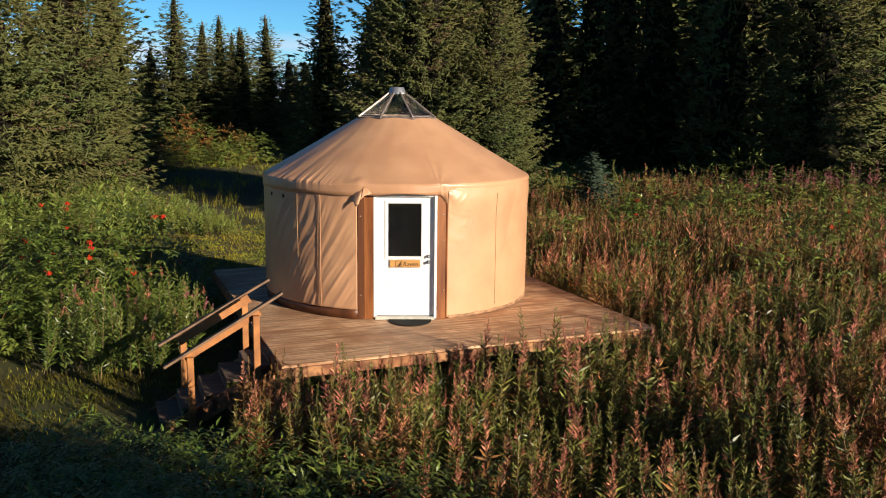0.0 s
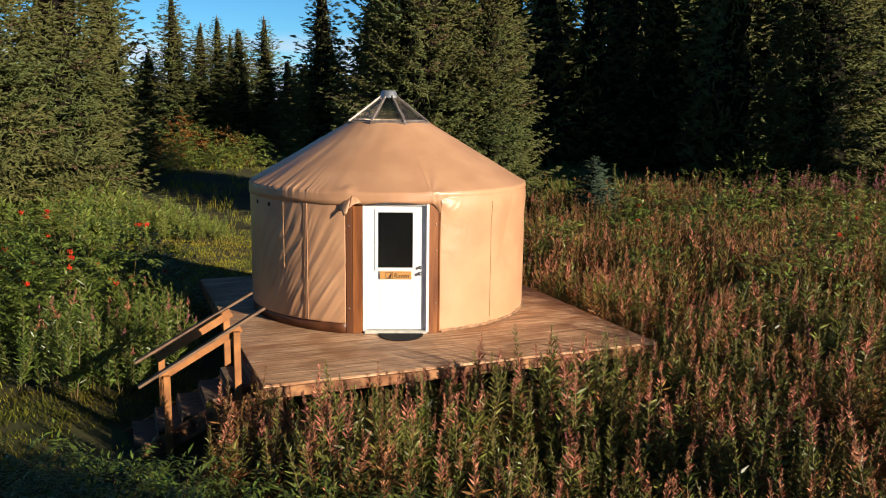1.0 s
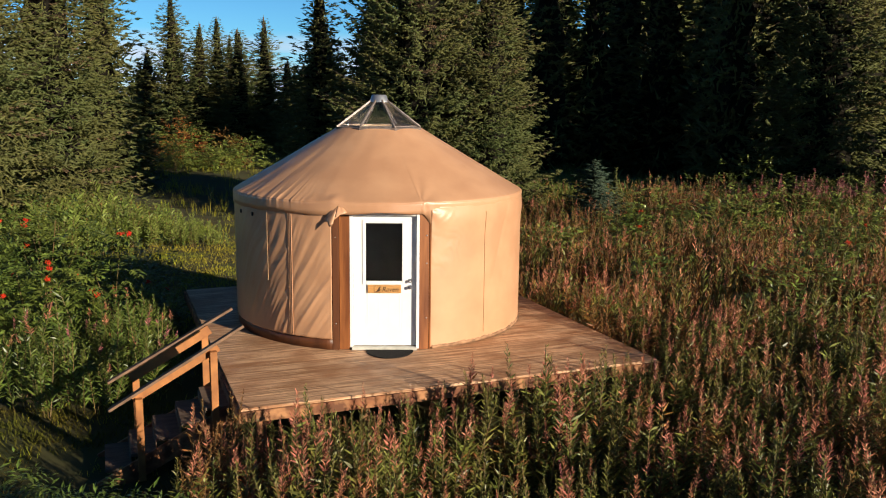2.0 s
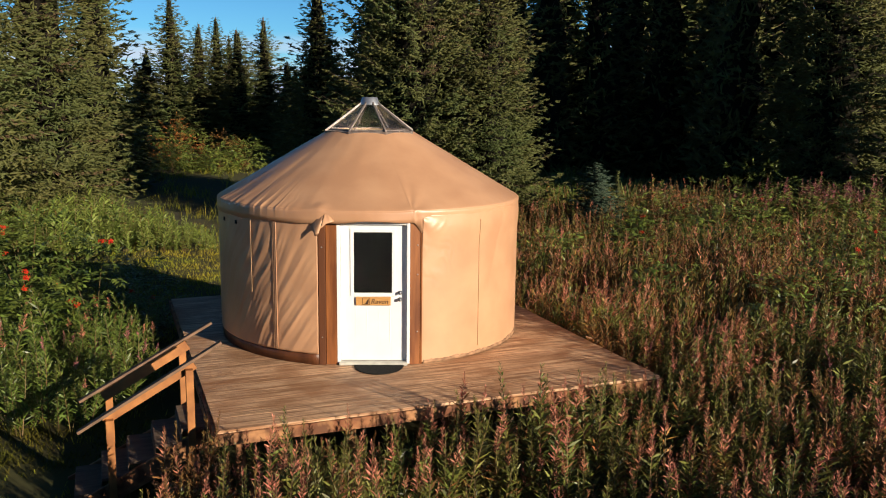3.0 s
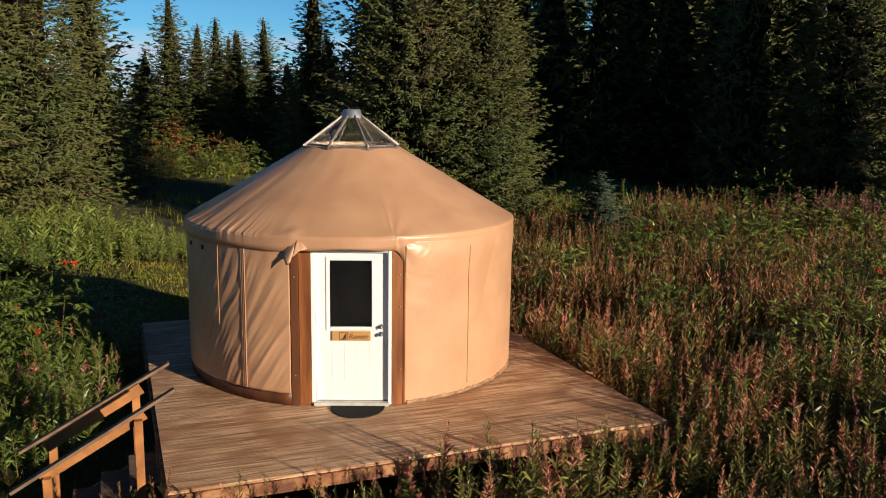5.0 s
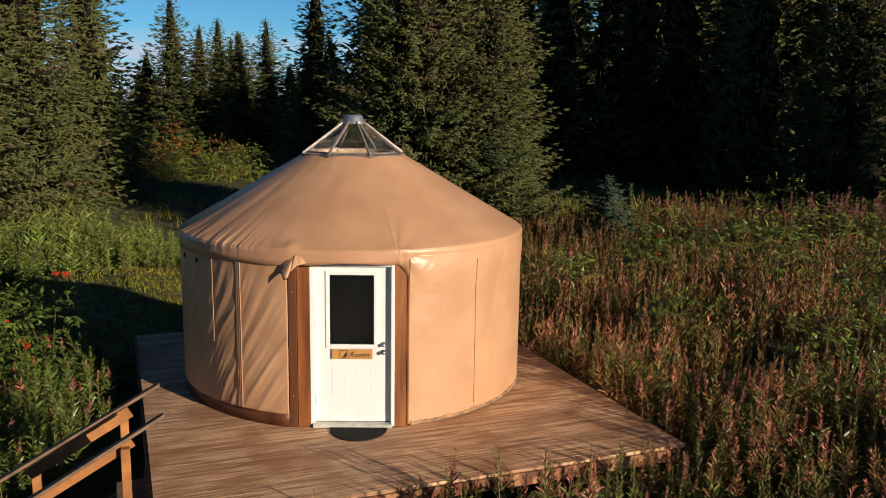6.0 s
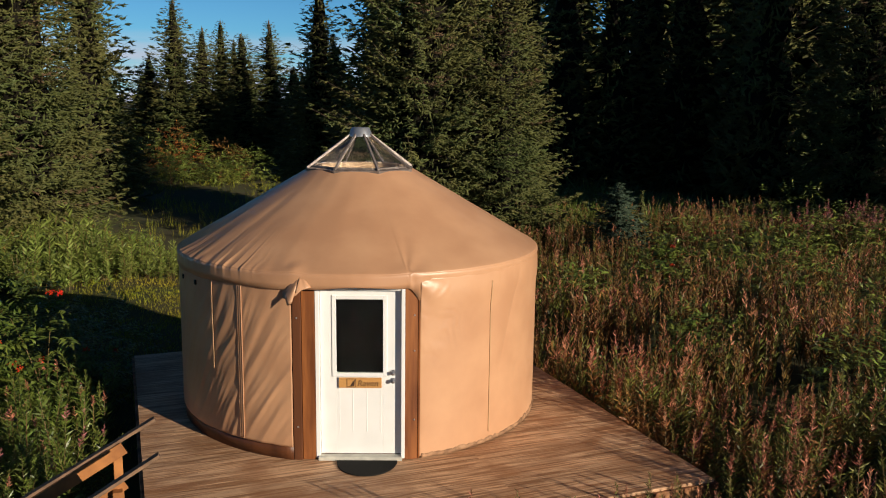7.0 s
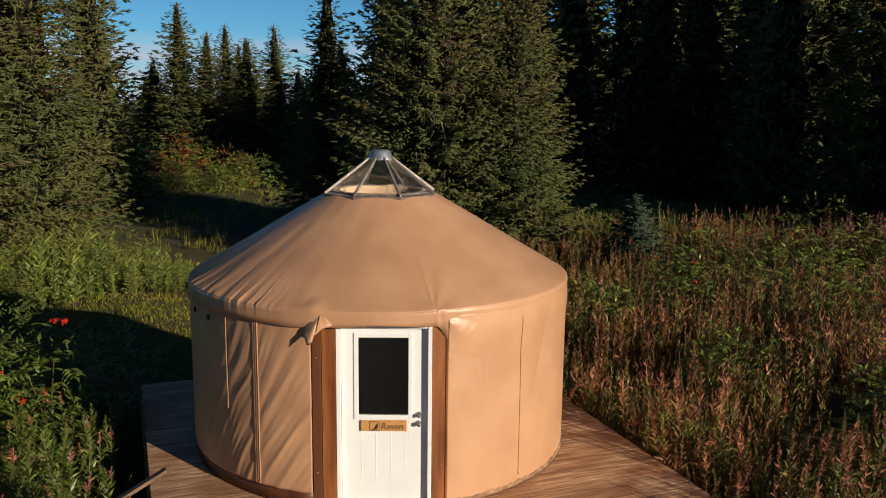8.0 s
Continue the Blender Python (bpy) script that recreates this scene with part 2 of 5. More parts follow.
class Kit:
    """Leaves and stalks collected into one mesh."""
    def __init__(self):
        self.v, self.t, self.m, self.n = [], [], [], 0

    def add(self, verts, tris, index):
        self.v.append(verts)
        self.t.append(tris + self.n)
        self.m.append(np.full(len(tris), index) if np.isscalar(index) else index)
        self.n += len(verts)

    def blades(self, origin, way, up, length, width, index, bend=0.15, fold=0.12):
        """Pointed leaves, folded along the middle and bent at the tip."""
        n = len(origin)
        t = np.array([[0, 0, 0], [0.5, 0.42, 0.5], [-0.5, 0.42, 0.5], [0, 0.42, 0], [0, 1, -1]], float)
        v = np.repeat(t[None], n, 0)
        v[..., 0] *= np.broadcast_to(width, n)[:, None]
        v[..., 1] *= np.broadcast_to(length, n)[:, None]
        v[:, 1:3, 2] *= (fold * np.broadcast_to(width, n))[:, None]
        v[:, 4, 2] *= bend * np.broadcast_to(length, n)
        f = frames_from(way, up)
        v = np.einsum("nij,nkj->nki", f, v) + origin[:, None]
        tri = np.array([[0, 1, 3], [0, 3, 2], [3, 1, 4], [2, 3, 4]])
        self.add(v.reshape(-1, 3), (tri[None] + 5 * np.arange(n)[:, None, None]).reshape(-1, 3), index)

    def slips(self, origin, way, up, length, width, index):
        """Flat diamonds of two triangles."""
        n = len(origin)
        t = np.array([[0, 0, 0], [0.5, 0.4, 0], [0, 1, 0], [-0.5, 0.4, 0]], float)
        v = np.repeat(t[None], n, 0)
        v[..., 0] *= np.broadcast_to(width, n)[:, None]
        v[..., 1] *= np.broadcast_to(length, n)[:, None]
        v = np.einsum("nij,nkj->nki", frames_from(way, up), v) + origin[:, None]
        tri = np.array([[0, 1, 2], [0, 2, 3]])
        self.add(v.reshape(-1, 3), (tri[None] + 4 * np.arange(n)[:, None, None]).reshape(-1, 3), index)

    def twigs(self, origin, way, up, length, width, index):
        """Blunt needled shoots of two triangles."""
        n = len(origin)
        t = np.array([[-0.32, 0, 0], [0.32, 0, 0], [0.5, 0.62, 0.0], [-0.12, 1.0, 0]], float)
        v = np.repeat(t[None], n, 0)
        v[..., 0] *= np.broadcast_to(width, n)[:, None]
        v[..., 1] *= np.broadcast_to(length, n)[:, None]
        v = np.einsum("nij,nkj->nki", frames_from(way, up), v) + origin[:, None]
        tri = np.array([[0, 1, 2], [0, 2, 3]])
        self.add(v.reshape(-1, 3), (tri[None] + 4 * np.arange(n)[:, None, None]).reshape(-1, 3), index)

    def cones(self, origin, way, length, radius, index):
        """Round needled shoots: slim three-sided cones, to be shaded smooth."""
        n = len(origin)
        c, h = -0.5, 0.866
        t = np.array([[1, 0, 0], [c, 0, h], [c, 0, -h], [0, 1, 0]], float)
        v = np.repeat(t[None], n, 0)
        v[..., [0, 2]] *= np.broadcast_to(radius, n)[:, None, None]
        v[..., 1] *= np.broadcast_to(length, n)[:, None]
        v = np.einsum("nij,nkj->nki", frames_from(way, np.array([[0.31, 0.2, 1.0]])), v) + origin[:, None]
        tri = np.array([[0, 3, 1], [1, 3, 2], [2, 3, 0]])
        self.add(v.reshape(-1, 3), (tri[None] + 4 * np.arange(n)[:, None, None]).reshape(-1, 3), index)

    def stalk(self, points, radius, index, sides=3):
        """A tapering stalk through points."""
        p = np.asarray(points, float)
        k = len(p)
        a = np.arange(sides) * 2 * math.pi / sides
        r = np.linspace(radius, radius * 0.35, k)
        ring = np.stack([np.cos(a), np.sin(a), np.zeros(sides)], -1)
        v = (p[:, None] + ring[None] * r[:, None, None]).reshape(-1, 3)
        tri = []
        for i in range(k - 1):
            for j in range(sides):
                q = (j + 1) % sides
                tri += [[i * sides + j, i * sides + q, (i + 1) * sides + q], [i * sides + j, (i + 1) * sides + q, (i + 1) * sides + j]]
        self.add(v, np.array(tri), index)

    def arrays(self):
        return np.concatenate(self.v), np.concatenate(self.t), np.concatenate(self.m)


def scatter(name, templates, which, place, turn, size, lean, mats):
    """Plants set out one by one, joined into one mesh."""
    V, T, M, base = [], [], [], 0
    for k, (v, t, m) in enumerate(templates):
        sel = np.nonzero(which == k)[0]
        if not len(sel):
            continue
        c, s = np.cos(turn[sel]), np.sin(turn[sel])
        z = np.zeros_like(c)
        R = np.stack([np.stack([c, -s, z], -1), np.stack([s, c, z], -1), np.stack([z, z, z + 1], -1)], 1)
        w = np.einsum("nij,kj->nki", R, v) * size[sel][:, None, None]
        w[..., 0] += w[..., 2] * lean[sel, 0][:, None]
        w[..., 1] += w[..., 2] * lean[sel, 1][:, None]
        w += place[sel][:, None]
        V.append(w.reshape(-1, 3))
        T.append((t[None] + (len(v) * np.arange(len(sel)))[:, None, None]).reshape(-1, 3) + base)
        M.append(np.tile(m, len(sel)))
        base += len(sel) * len(v)
    return new(name, from_arrays(name, np.concatenate(V), np.concatenate(T), mats, np.concatenate(M)))


# ---- ground ----
def ramp01(t):
    t = np.clip(t, 0, 1)
    return t * t * (3 - 2 * t)


def ground_z(x, y):
    """Height of the meadow; the deck's top is at 0. It banks up sideways and to the back on the field's side."""
    x, y = np.asarray(x, float), np.asarray(y, float)
    climb = 0.6 * ramp01((y - 13) / 20) * ramp01((x + 1) / 9)
    bank = 0.075 * np.clip(x - 1.4, 0, 8.2) * ramp01((y - 6) / 6)
    far = 0.6 * ramp01((y - 36) / 24)
    return -1.0 + np.maximum(np.maximum(climb, bank), far) + 0.05 * np.sin(x * 0.9 + 1.3) * np.sin(y * 0.7) + 0.03 * np.sin(x * 2.3 + y * 1.7)


def build_ground():
    near = np.linspace(-30, 40, 141)
    xs = np.concatenate([[-2500, -900, -350, -150, -80, -50], near, [50, 80, 150, 350, 900, 2500]])
    near = np.linspace(-12, 70, 165)
    ys = np.concatenate([[-2500, -900, -350, -150, -80, -40, -20], near, [80, 100, 150, 350, 900, 2500]])
    X, Y = np.meshgrid(xs, ys)
    Z = ground_z(X, Y)
    v = np.stack([X, Y, Z], -1).reshape(-1, 3)
    w = len(xs)
    i = (np.arange(len(ys) - 1)[:, None] * w + np.arange(w - 1)[None]).ravel()
    t = np.concatenate([np.stack([i, i + 1, i + w + 1], -1), np.stack([i, i + w + 1, i + w], -1)])
    tagged(new("ground", from_arrays("ground", v, t, [SOIL], smooth=True)), "rough green and brown meadow ground rising to the woods", "ground", kind="structure")


build_ground()

# ---- deck: own axes, corner at the stairs' end of the front edge ----
DECK = pose(-1.09, 12.57, 0, 0, 0, 19.9)
DW, DD = 6.15, 7.2


def build_deck():
    deck = new("deck")
    deck.matrix_world = DECK
    tagged(deck, "weathered timber deck platform raised on posts", "deck", kind="structure")
    part("rim_board", box(0.0, DW, -0.04, -0.002, -0.18, -0.035), RIM, deck, "orange-brown front edge board")
    part("rim_board", box(0.0, DW, DD + 0.002, DD + 0.04, -0.18, -0.035), RIM, deck)
    part("rim_board", box(-0.04, -0.002, -0.04, DD + 0.04, -0.18, -0.035), RIM, deck)
    part("rim_board", box(DW + 0.002, DW + 0.04, -0.04, DD + 0.04, -0.18, -0.035), RIM, deck)
    for k in range(5):
        x = 0.3 + k * (DW - 0.6) / 4
        part("joist", box(x - 0.04, x + 0.04, 0.002, DD - 0.002, -0.18, -0.036, 0), RIM, deck)
        for y in (0.35, 2.5, 4.7, 6.8):
            part("deck_post", box(x - 0.06, x + 0.06, y - 0.06, y + 0.06, -1.15, -0.18, 0), RIM, deck)
    return deck


deck = build_deck()

# ---- yurt ----
CX, CY = 0.41, 17.53
yurt = new("yurt")
yurt.location = (CX, CY, 0)
tagged(yurt, "round tan canvas yurt with conical roof, standing on the deck", "yurt")
R_WALL = 2.5
FRONT = -math.pi / 2                      # the door's side
DOOR_L, DOOR_R = -0.61, 0.87              # door bay, from the yurt's middle


def ridge(u):
    """A rounded crest once in every unit, with slack between."""
    return (1 - abs(2 * (u % 1.0) - 1)) ** 1.7


def wall_fold(a, z):
    """Slack folds of the wall canvas: slanting creases on the side by the steps, faint ones elsewhere."""
    d = (a - FRONT + math.pi) % (2 * math.pi) - math.pi
    slant = math.exp(-((d + 0.62) / 0.42) ** 4)
    s = (z - 1.6 * R_WALL * d) / 1.9 + 0.07 * noise.noise(Vector((d * 3.5, z * 1.1, 5.0)))
    strong = 0.25 + 1.1 * max(0.0, 0.35 + noise.noise(Vector((s * 4, z * 0.9, 2.0))))
    crest = strong * (ridge(s / 0.21) - 0.3) + 0.5 * (ridge(s / 0.093 + 0.8 * noise.noise(Vector((d * 6, z * 1.7, 8.0)))) - 0.3) * (0.5 + noise.noise(Vector((d * 5, z * 2.0, 3.0))))
    k = slant * 0.016 * crest * (0.3 + 0.7 * min(1, max(0, (2.12 - z) / 0.6))) * (0.5 + 0.5 * min(1, z / 0.4))
    for seam in (-0.532, -0.731, 0.772):
        k *= 1 - math.exp(-((d - seam) / 0.022) ** 2)
    right = math.exp(-((d - 0.42) / 0.18) ** 2) * math.exp(-((z - 1.75) / 0.45) ** 2)
    k += 0.011 * math.exp(-((d - 0.93) / 0.13) ** 2) * (abs(math.sin(d * 17 - z * 2.6 + 0.7)) ** 0.6 - 0.6) * min(1, z / 1.2)
    k += right * 0.016 * (ridge(z * 3.1 + d * 9 + 1.5 * noise.noise(Vector((d * 9, z * 5, 1.0)))) - 0.35) * (0.35 + noise.noise(Vector((d * 7, z * 3.5, 6.0))))
    k += 0.004 * noise.noise(Vector((a * 3, z * 1.3, 0.0))) + 0.003 * noise.noise(Vector((a * 9, z * 2.0, 3.0)))
    k += 0.019 * math.exp(-((z - 2.03) / 0.2) ** 2) * ramp01((d - 0.345) / 0.01)     # drawn out to the valance beyond the door
    return k + (fan(d, z) if d > 0.3 else 0.0)


def fan(d, z):
    """Creases that spread from the point where the roof is tied down beside the door."""
    x, y = (d - 0.30) * R_WALL, z - 2.27
    far = math.hypot(x, y)
    if far > 1.2 or x < -0.02:
        return 0.0
    return 0.022 * math.exp(-far / 0.28) * min(1, far / 0.06) * math.sin(math.atan2(y, x + 0.02) * 9 + 1.0)


def build_wall():
    a0 = FRONT + math.asin(DOOR_R / R_WALL) + 0.004
    a1 = FRONT + math.asin(DOOR_L / R_WALL) - 0.004 + 2 * math.pi
    turns = np.concatenate([np.linspace(a0, FRONT + 1.5, 180, endpoint=False), np.linspace(FRONT + 1.5, FRONT + 2 * math.pi - 1.5, 90, endpoint=False), np.linspace(FRONT + 2 * math.pi - 1.5, a1, 190)])
    rows = []
    for j in range(71):
        row = []
        for a in turns:
            a = float(a)
            d = (a - FRONT + math.pi) % (2 * math.pi) - math.pi
            low = 0.17 if d < 0 else 0.03 + 0.012 * noise.noise(Vector((a * 14, 0, 0)))
            z = low + (2.225 - low) * j / 70
            r = R_WALL + wall_fold(a, z)
            row.append((r * math.cos(a), r * math.sin(a), z))
        rows.append(row)
    ob = part("wall_canvas", sheet(rows), CANVAS, yurt, "tan canvas wall with slanting creases", True)
    so = ob.modifiers.new("thickness", "SOLIDIFY")
    so.thickness, so.offset = 0.01, -1
    rows = []
    for z in (0.0, 0.19):
        rows.append([((R_WALL - 0.05) * math.cos(a0 + (a1 - a0) * i / 120), (R_WALL - 0.05) * math.sin(a0 + (a1 - a0) * i / 120), z) for i in range(121)])
    board = rows
    edge = []
    for k in range(2):
        edge.append([])
        for i in range(161):
            d = 0.37 + 1.3 * i / 160
            z = 0.012 if k == 0 else 0.055 + 0.05 * abs(noise.noise(Vector((d * 16, 1.0, 0.0)))) + 0.02 * noise.noise(Vector((d * 60, 2.0, 0.0)))
            r = R_WALL + wall_fold(FRONT + d, max(0.05, z)) + 0.005 + 0.008 * (1 - k)
            edge[-1].append((r * math.cos(FRONT + d), r * math.sin(FRONT + d), z))
    ob = part("wall_hem", sheet(edge), STAINHEM, yurt, "frayed brown-stained lower edge of the canvas", True)
    so = ob.modifiers.new("thickness", "SOLIDIFY")
    so.thickness = 0.004
    rows = board
    ob = part("base_board", sheet(rows), STAINED, yurt, "brown curved base board", True)
    so = ob.modifiers.new("thickness", "SOLIDIFY")
    so.thickness, so.offset = 0.03, 1


ROOF = [(0.70, 3.335), (1.0, 3.16), (1.4, 2.925), (1.8, 2.69), (2.1, 2.515), (2.3, 2.398), (2.44, 2.316), (2.49, 2.287), (2.507, 2.272)]
VALANCE = [(2.501, 2.275), (2.5095, 2.268), (2.513, 2.24), (2.513, 2.16), (2.513, 2.085)]


def build_roof(profile, name, label):
    rows = []
    prof = []
    for (r0, z0), (r1, z1) in zip(profile, profile[1:]):
        k = max(1, int(math.hypot(r1 - r0, z1 - z0) / 0.045))
        prof += [(r0 + (r1 - r0) * i / k, z0 + (z1 - z0) * i / k) for i in range(k)]
    prof.append(profile[-1])
    turns = np.concatenate([np.linspace(-1.75, 1.75, 720, endpoint=False), np.linspace(1.75, 2 * math.pi - 1.75, 121)])
    for r, z in prof:
        row = []
        for d in turns:
            d = float(d)
            a = FRONT + d
            d = (d + math.pi) % (2 * math.pi) - math.pi
            out = ramp01((r - 0.8) / 1.6)
            side = math.exp(-((d + 0.85) / 0.42) ** 2)
            wander = d + 0.02 * noise.noise(Vector((d * 9, r * 5, 1.0)))
            sharp = 1 - abs(math.sin(wander * 33 + 2.0 * math.sin(d * 11)))            # short crisp creases that run up from the eave
            reach = 0.16 + 0.3 * abs(noise.noise(Vector((d * 11, 0.0, 6.0))))
            rim = math.exp(-max(0.0, 2.47 - r) / reach) * (1 if z > 2.275 else max(0.0, (z - 2.2) / 0.075))
            lift = side * rim * (0.034 * sharp ** 3 + 0.012 * math.sin(wander * 75)) * (0.5 + 0.9 * abs(noise.noise(Vector((d * 7, 2.0, 4.0)))))
            lift += out * 0.0035 * math.sin(d * 31 + 2 * r) * (0.3 + side)
            lift += 0.012 * side * out * noise.noise(Vector((d * 9, r * 1.2, 7.0)))
            pinch = math.exp(-((d + 0.235) / 0.05) ** 2) + 0.5 * math.exp(-((d - 0.30) / 0.04) ** 2)
            lift += pinch * 0.03 * math.exp(-((r - 2.46) / 0.09) ** 2)
            lift += 0.006 * noise.noise(Vector((a * 5, r * 2, 0.0)))
            if r > 2.4:
                lift += 0.004 * noise.noise(Vector((a * 16, z * 3, 2.0)))
            lift += fan(d, z) if r > 2.49 else 0.35 * fan(d, 2.28 + (2.5 - r) * 0.6)
            rr, zz = r, z
            if z < 2.235:
                f = (2.235 - z) / 0.15
                rr -= 0.03 * f * ramp01((d - 0.36) / 0.04)           # tucked in where the wall laps it
                rr += 0.012 * f * math.sin(d * 13) * ramp01((0.5 - abs(d)) / 0.2)
            if z < 2.12:
                zz += 0.008 * noise.noise(Vector((d * 7, 0, 9.0)))
                if abs(d) < 1 and DOOR_L / R_WALL < math.sin(d) < DOOR_R / R_WALL:
                    x = math.sin(d) * R_WALL
                    zz += 0.035 + 0.018 * math.sin(d * 15 + 0.6)
                    if x > 0.70:
                        zz -= 0.16 * ((x - 0.70) / (DOOR_R - 0.70)) ** 2.2
                elif 0 < d < 1:
                    zz -= 0.125 * math.exp(-((math.sin(d) * R_WALL - DOOR_R) / 0.12))
            row.append(((rr + lift * 0.5) * math.cos(a), (rr + lift * 0.5) * math.sin(a), zz + lift * 0.8))
        rows.append(row)
    ob = part(name, sheet(rows), CANVAS, yurt, label, True)
    so = ob.modifiers.new("thickness", "SOLIDIFY")
    so.thickness, so.offset = 0.004, -1


def build_skylight():
    light = part("skylight", lathe([(0.66, 3.29), (0.78, 3.29), (0.79, 3.33), (0.70, 3.35), (0.66, 3.34)], 8), RIB, yurt, "eight-sided peaked skylight on the roof")
    light.rotation_euler = (0, 0, radians(22.5))
    for k in range(8):
        a = 2 * math.pi * k / 8
        b = a + math.pi / 4
        c, s = math.cos(a), math.sin(a)
        rib = beam((0.77 * c, 0.77 * s, 3.335), (0.14 * c, 0.14 * s, 3.79), 0.03, 0.035)
        part("rib", rib, RIB, light)
        c2, s2 = math.cos(b), math.sin(b)
        bm = bmesh.new()
        q = [bm.verts.new(p) for p in ((0.74 * c, 0.74 * s, 3.335), (0.74 * c2, 0.74 * s2, 3.335), (0.15 * c2, 0.15 * s2, 3.765), (0.15 * c, 0.15 * s, 3.765))]
        bm.faces.new(q)
        pane = part("pane", bm, ACRYLIC, light)
        so = pane.modifiers.new("thickness", "SOLIDIFY")
        so.thickness = 0.006
        pane.visible_shadow = False
        part("curb", beam((0.70 * c, 0.70 * s, 3.34), (0.70 * c2, 0.70 * s2, 3.34), 0.03, 0.05), RIB, light)
    part("inner_ring", lathe([(0.55, 3.24), (0.64, 3.24), (0.64, 3.355), (0.55, 3.355), (0.55, 3.24)], 40), RING, light, "pale timber ring inside the skylight")
    part("cap", lathe([(0.0, 3.885), (0.115, 3.885), (0.128, 3.875), (0.165, 3.775), (0.172, 3.76), (0.165, 3.755), (0.0, 3.755)], 24), GALV, light, "galvanised metal cap", True)


def build_fittings():
    for ang, w in ((math.atan2(-2.17, -1.28), 0.07), (math.atan2(-1.81, 1.76), 0.012)):
        rows = []
        for e in (-w / 2, w / 2):
            rows.append([((R_WALL + wall_fold(ang, z) + 0.004) * math.cos(ang + e / R_WALL), (R_WALL + wall_fold(ang, z) + 0.004) * math.sin(ang + e / R_WALL), z)
                         for z in np.linspace(0.18 if w > 0.02 else 0.14, 2.09, 30)])
        ob = part("wall_seam", sheet(rows), CANVAS if w > 0.02 else CANVAS_HEM, yurt, smooth=True)
        so = ob.modifiers.new("thickness", "SOLIDIFY")
        so.thickness = 0.006
        for e in (-0.4, 0.4) if w > 0.02 else ():                # the two lines of stitching
            at = ang + e * w / R_WALL
            rows = [[((R_WALL + wall_fold(ang, z) + 0.0105) * math.cos(at + q), (R_WALL + wall_fold(ang, z) + 0.0105) * math.sin(at + q), z) for z in np.linspace(0.19, 2.08, 30)] for q in (-0.0013, 0.0013)]
            line = part("stitching", sheet(rows), STAINHEM, ob)
            so = line.modifiers.new("thickness", "SOLIDIFY")
            so.thickness = 0.003
    # zipped window flap on the side by the steps
    ang = math.atan2(15.651 - CY, -1.25 - CX)
    rows = [[((R_WALL + wall_fold(ang, z) + 0.014) * math.cos(ang + e), (R_WALL + wall_fold(ang, z) + 0.014) * math.sin(ang + e), z) for z in np.linspace(0.98, 2.06, 20)] for e in (-0.003, 0.003)]
    ob = part("window_zip", sheet(rows), CANVAS_HEM, yurt, "pale zip of a closed window flap")
    so = ob.modifiers.new("thickness", "SOLIDIFY")
    so.thickness = 0.006
    # the vents' dark holes are painted as near-black blocks
    for da in (-0.16, -0.34):
        c, s = math.cos(ang + da), math.sin(ang + da)
        bm = box(-0.02, 0.02, -0.01, 0.01, -0.03, 0.03, 0.004, Matrix.Translation((c * (R_WALL + 0.01), s * (R_WALL + 0.01), 1.99)) @ Matrix.Rotation(ang + da + math.pi / 2, 4, "Z"))
        part("vent_flap", bm, DARK, yurt, "small near-black block in place of a shaded vent opening")


def build_flap():
    """Loose canvas over the door: a folded corner."""
    y0 = 15.055 - CY
    peak = Vector((-0.085 - CX, y0 + 0.045, 2.285))
    low = [(-0.30, 0.05, 2.06), (-0.285, 0.01, 1.99), (-0.25, -0.03, 2.0), (-0.225, -0.085, 1.93), (-0.18, -0.12, 1.945), (-0.165, -0.05, 2.03), (-0.12, -0.09, 2.055), (-0.07, -0.03, 2.10), (-0.02, -0.03, 2.115), (0.06, 0.0, 2.135)]
    rows = []
    for i in range(9):
        f = (i / 8) ** 0.8
        row = []
        for j, (x, dy, z) in enumerate(low):
            q = Vector((x - CX, y0 + dy, z))
            p = peak.lerp(q, f)
            p.y -= 0.012 * math.sin(f * math.pi) + 0.016 * f * math.sin(j * 2.3 + 0.4 * i)
            row.append(p)
        rows.append(row)
    ob = part("folded_corner", sheet(rows), CANVAS, yurt, "loose folded canvas corner above the door", True)
    so = ob.modifiers.new("thickness", "SOLIDIFY")
    so.thickness = 0.006


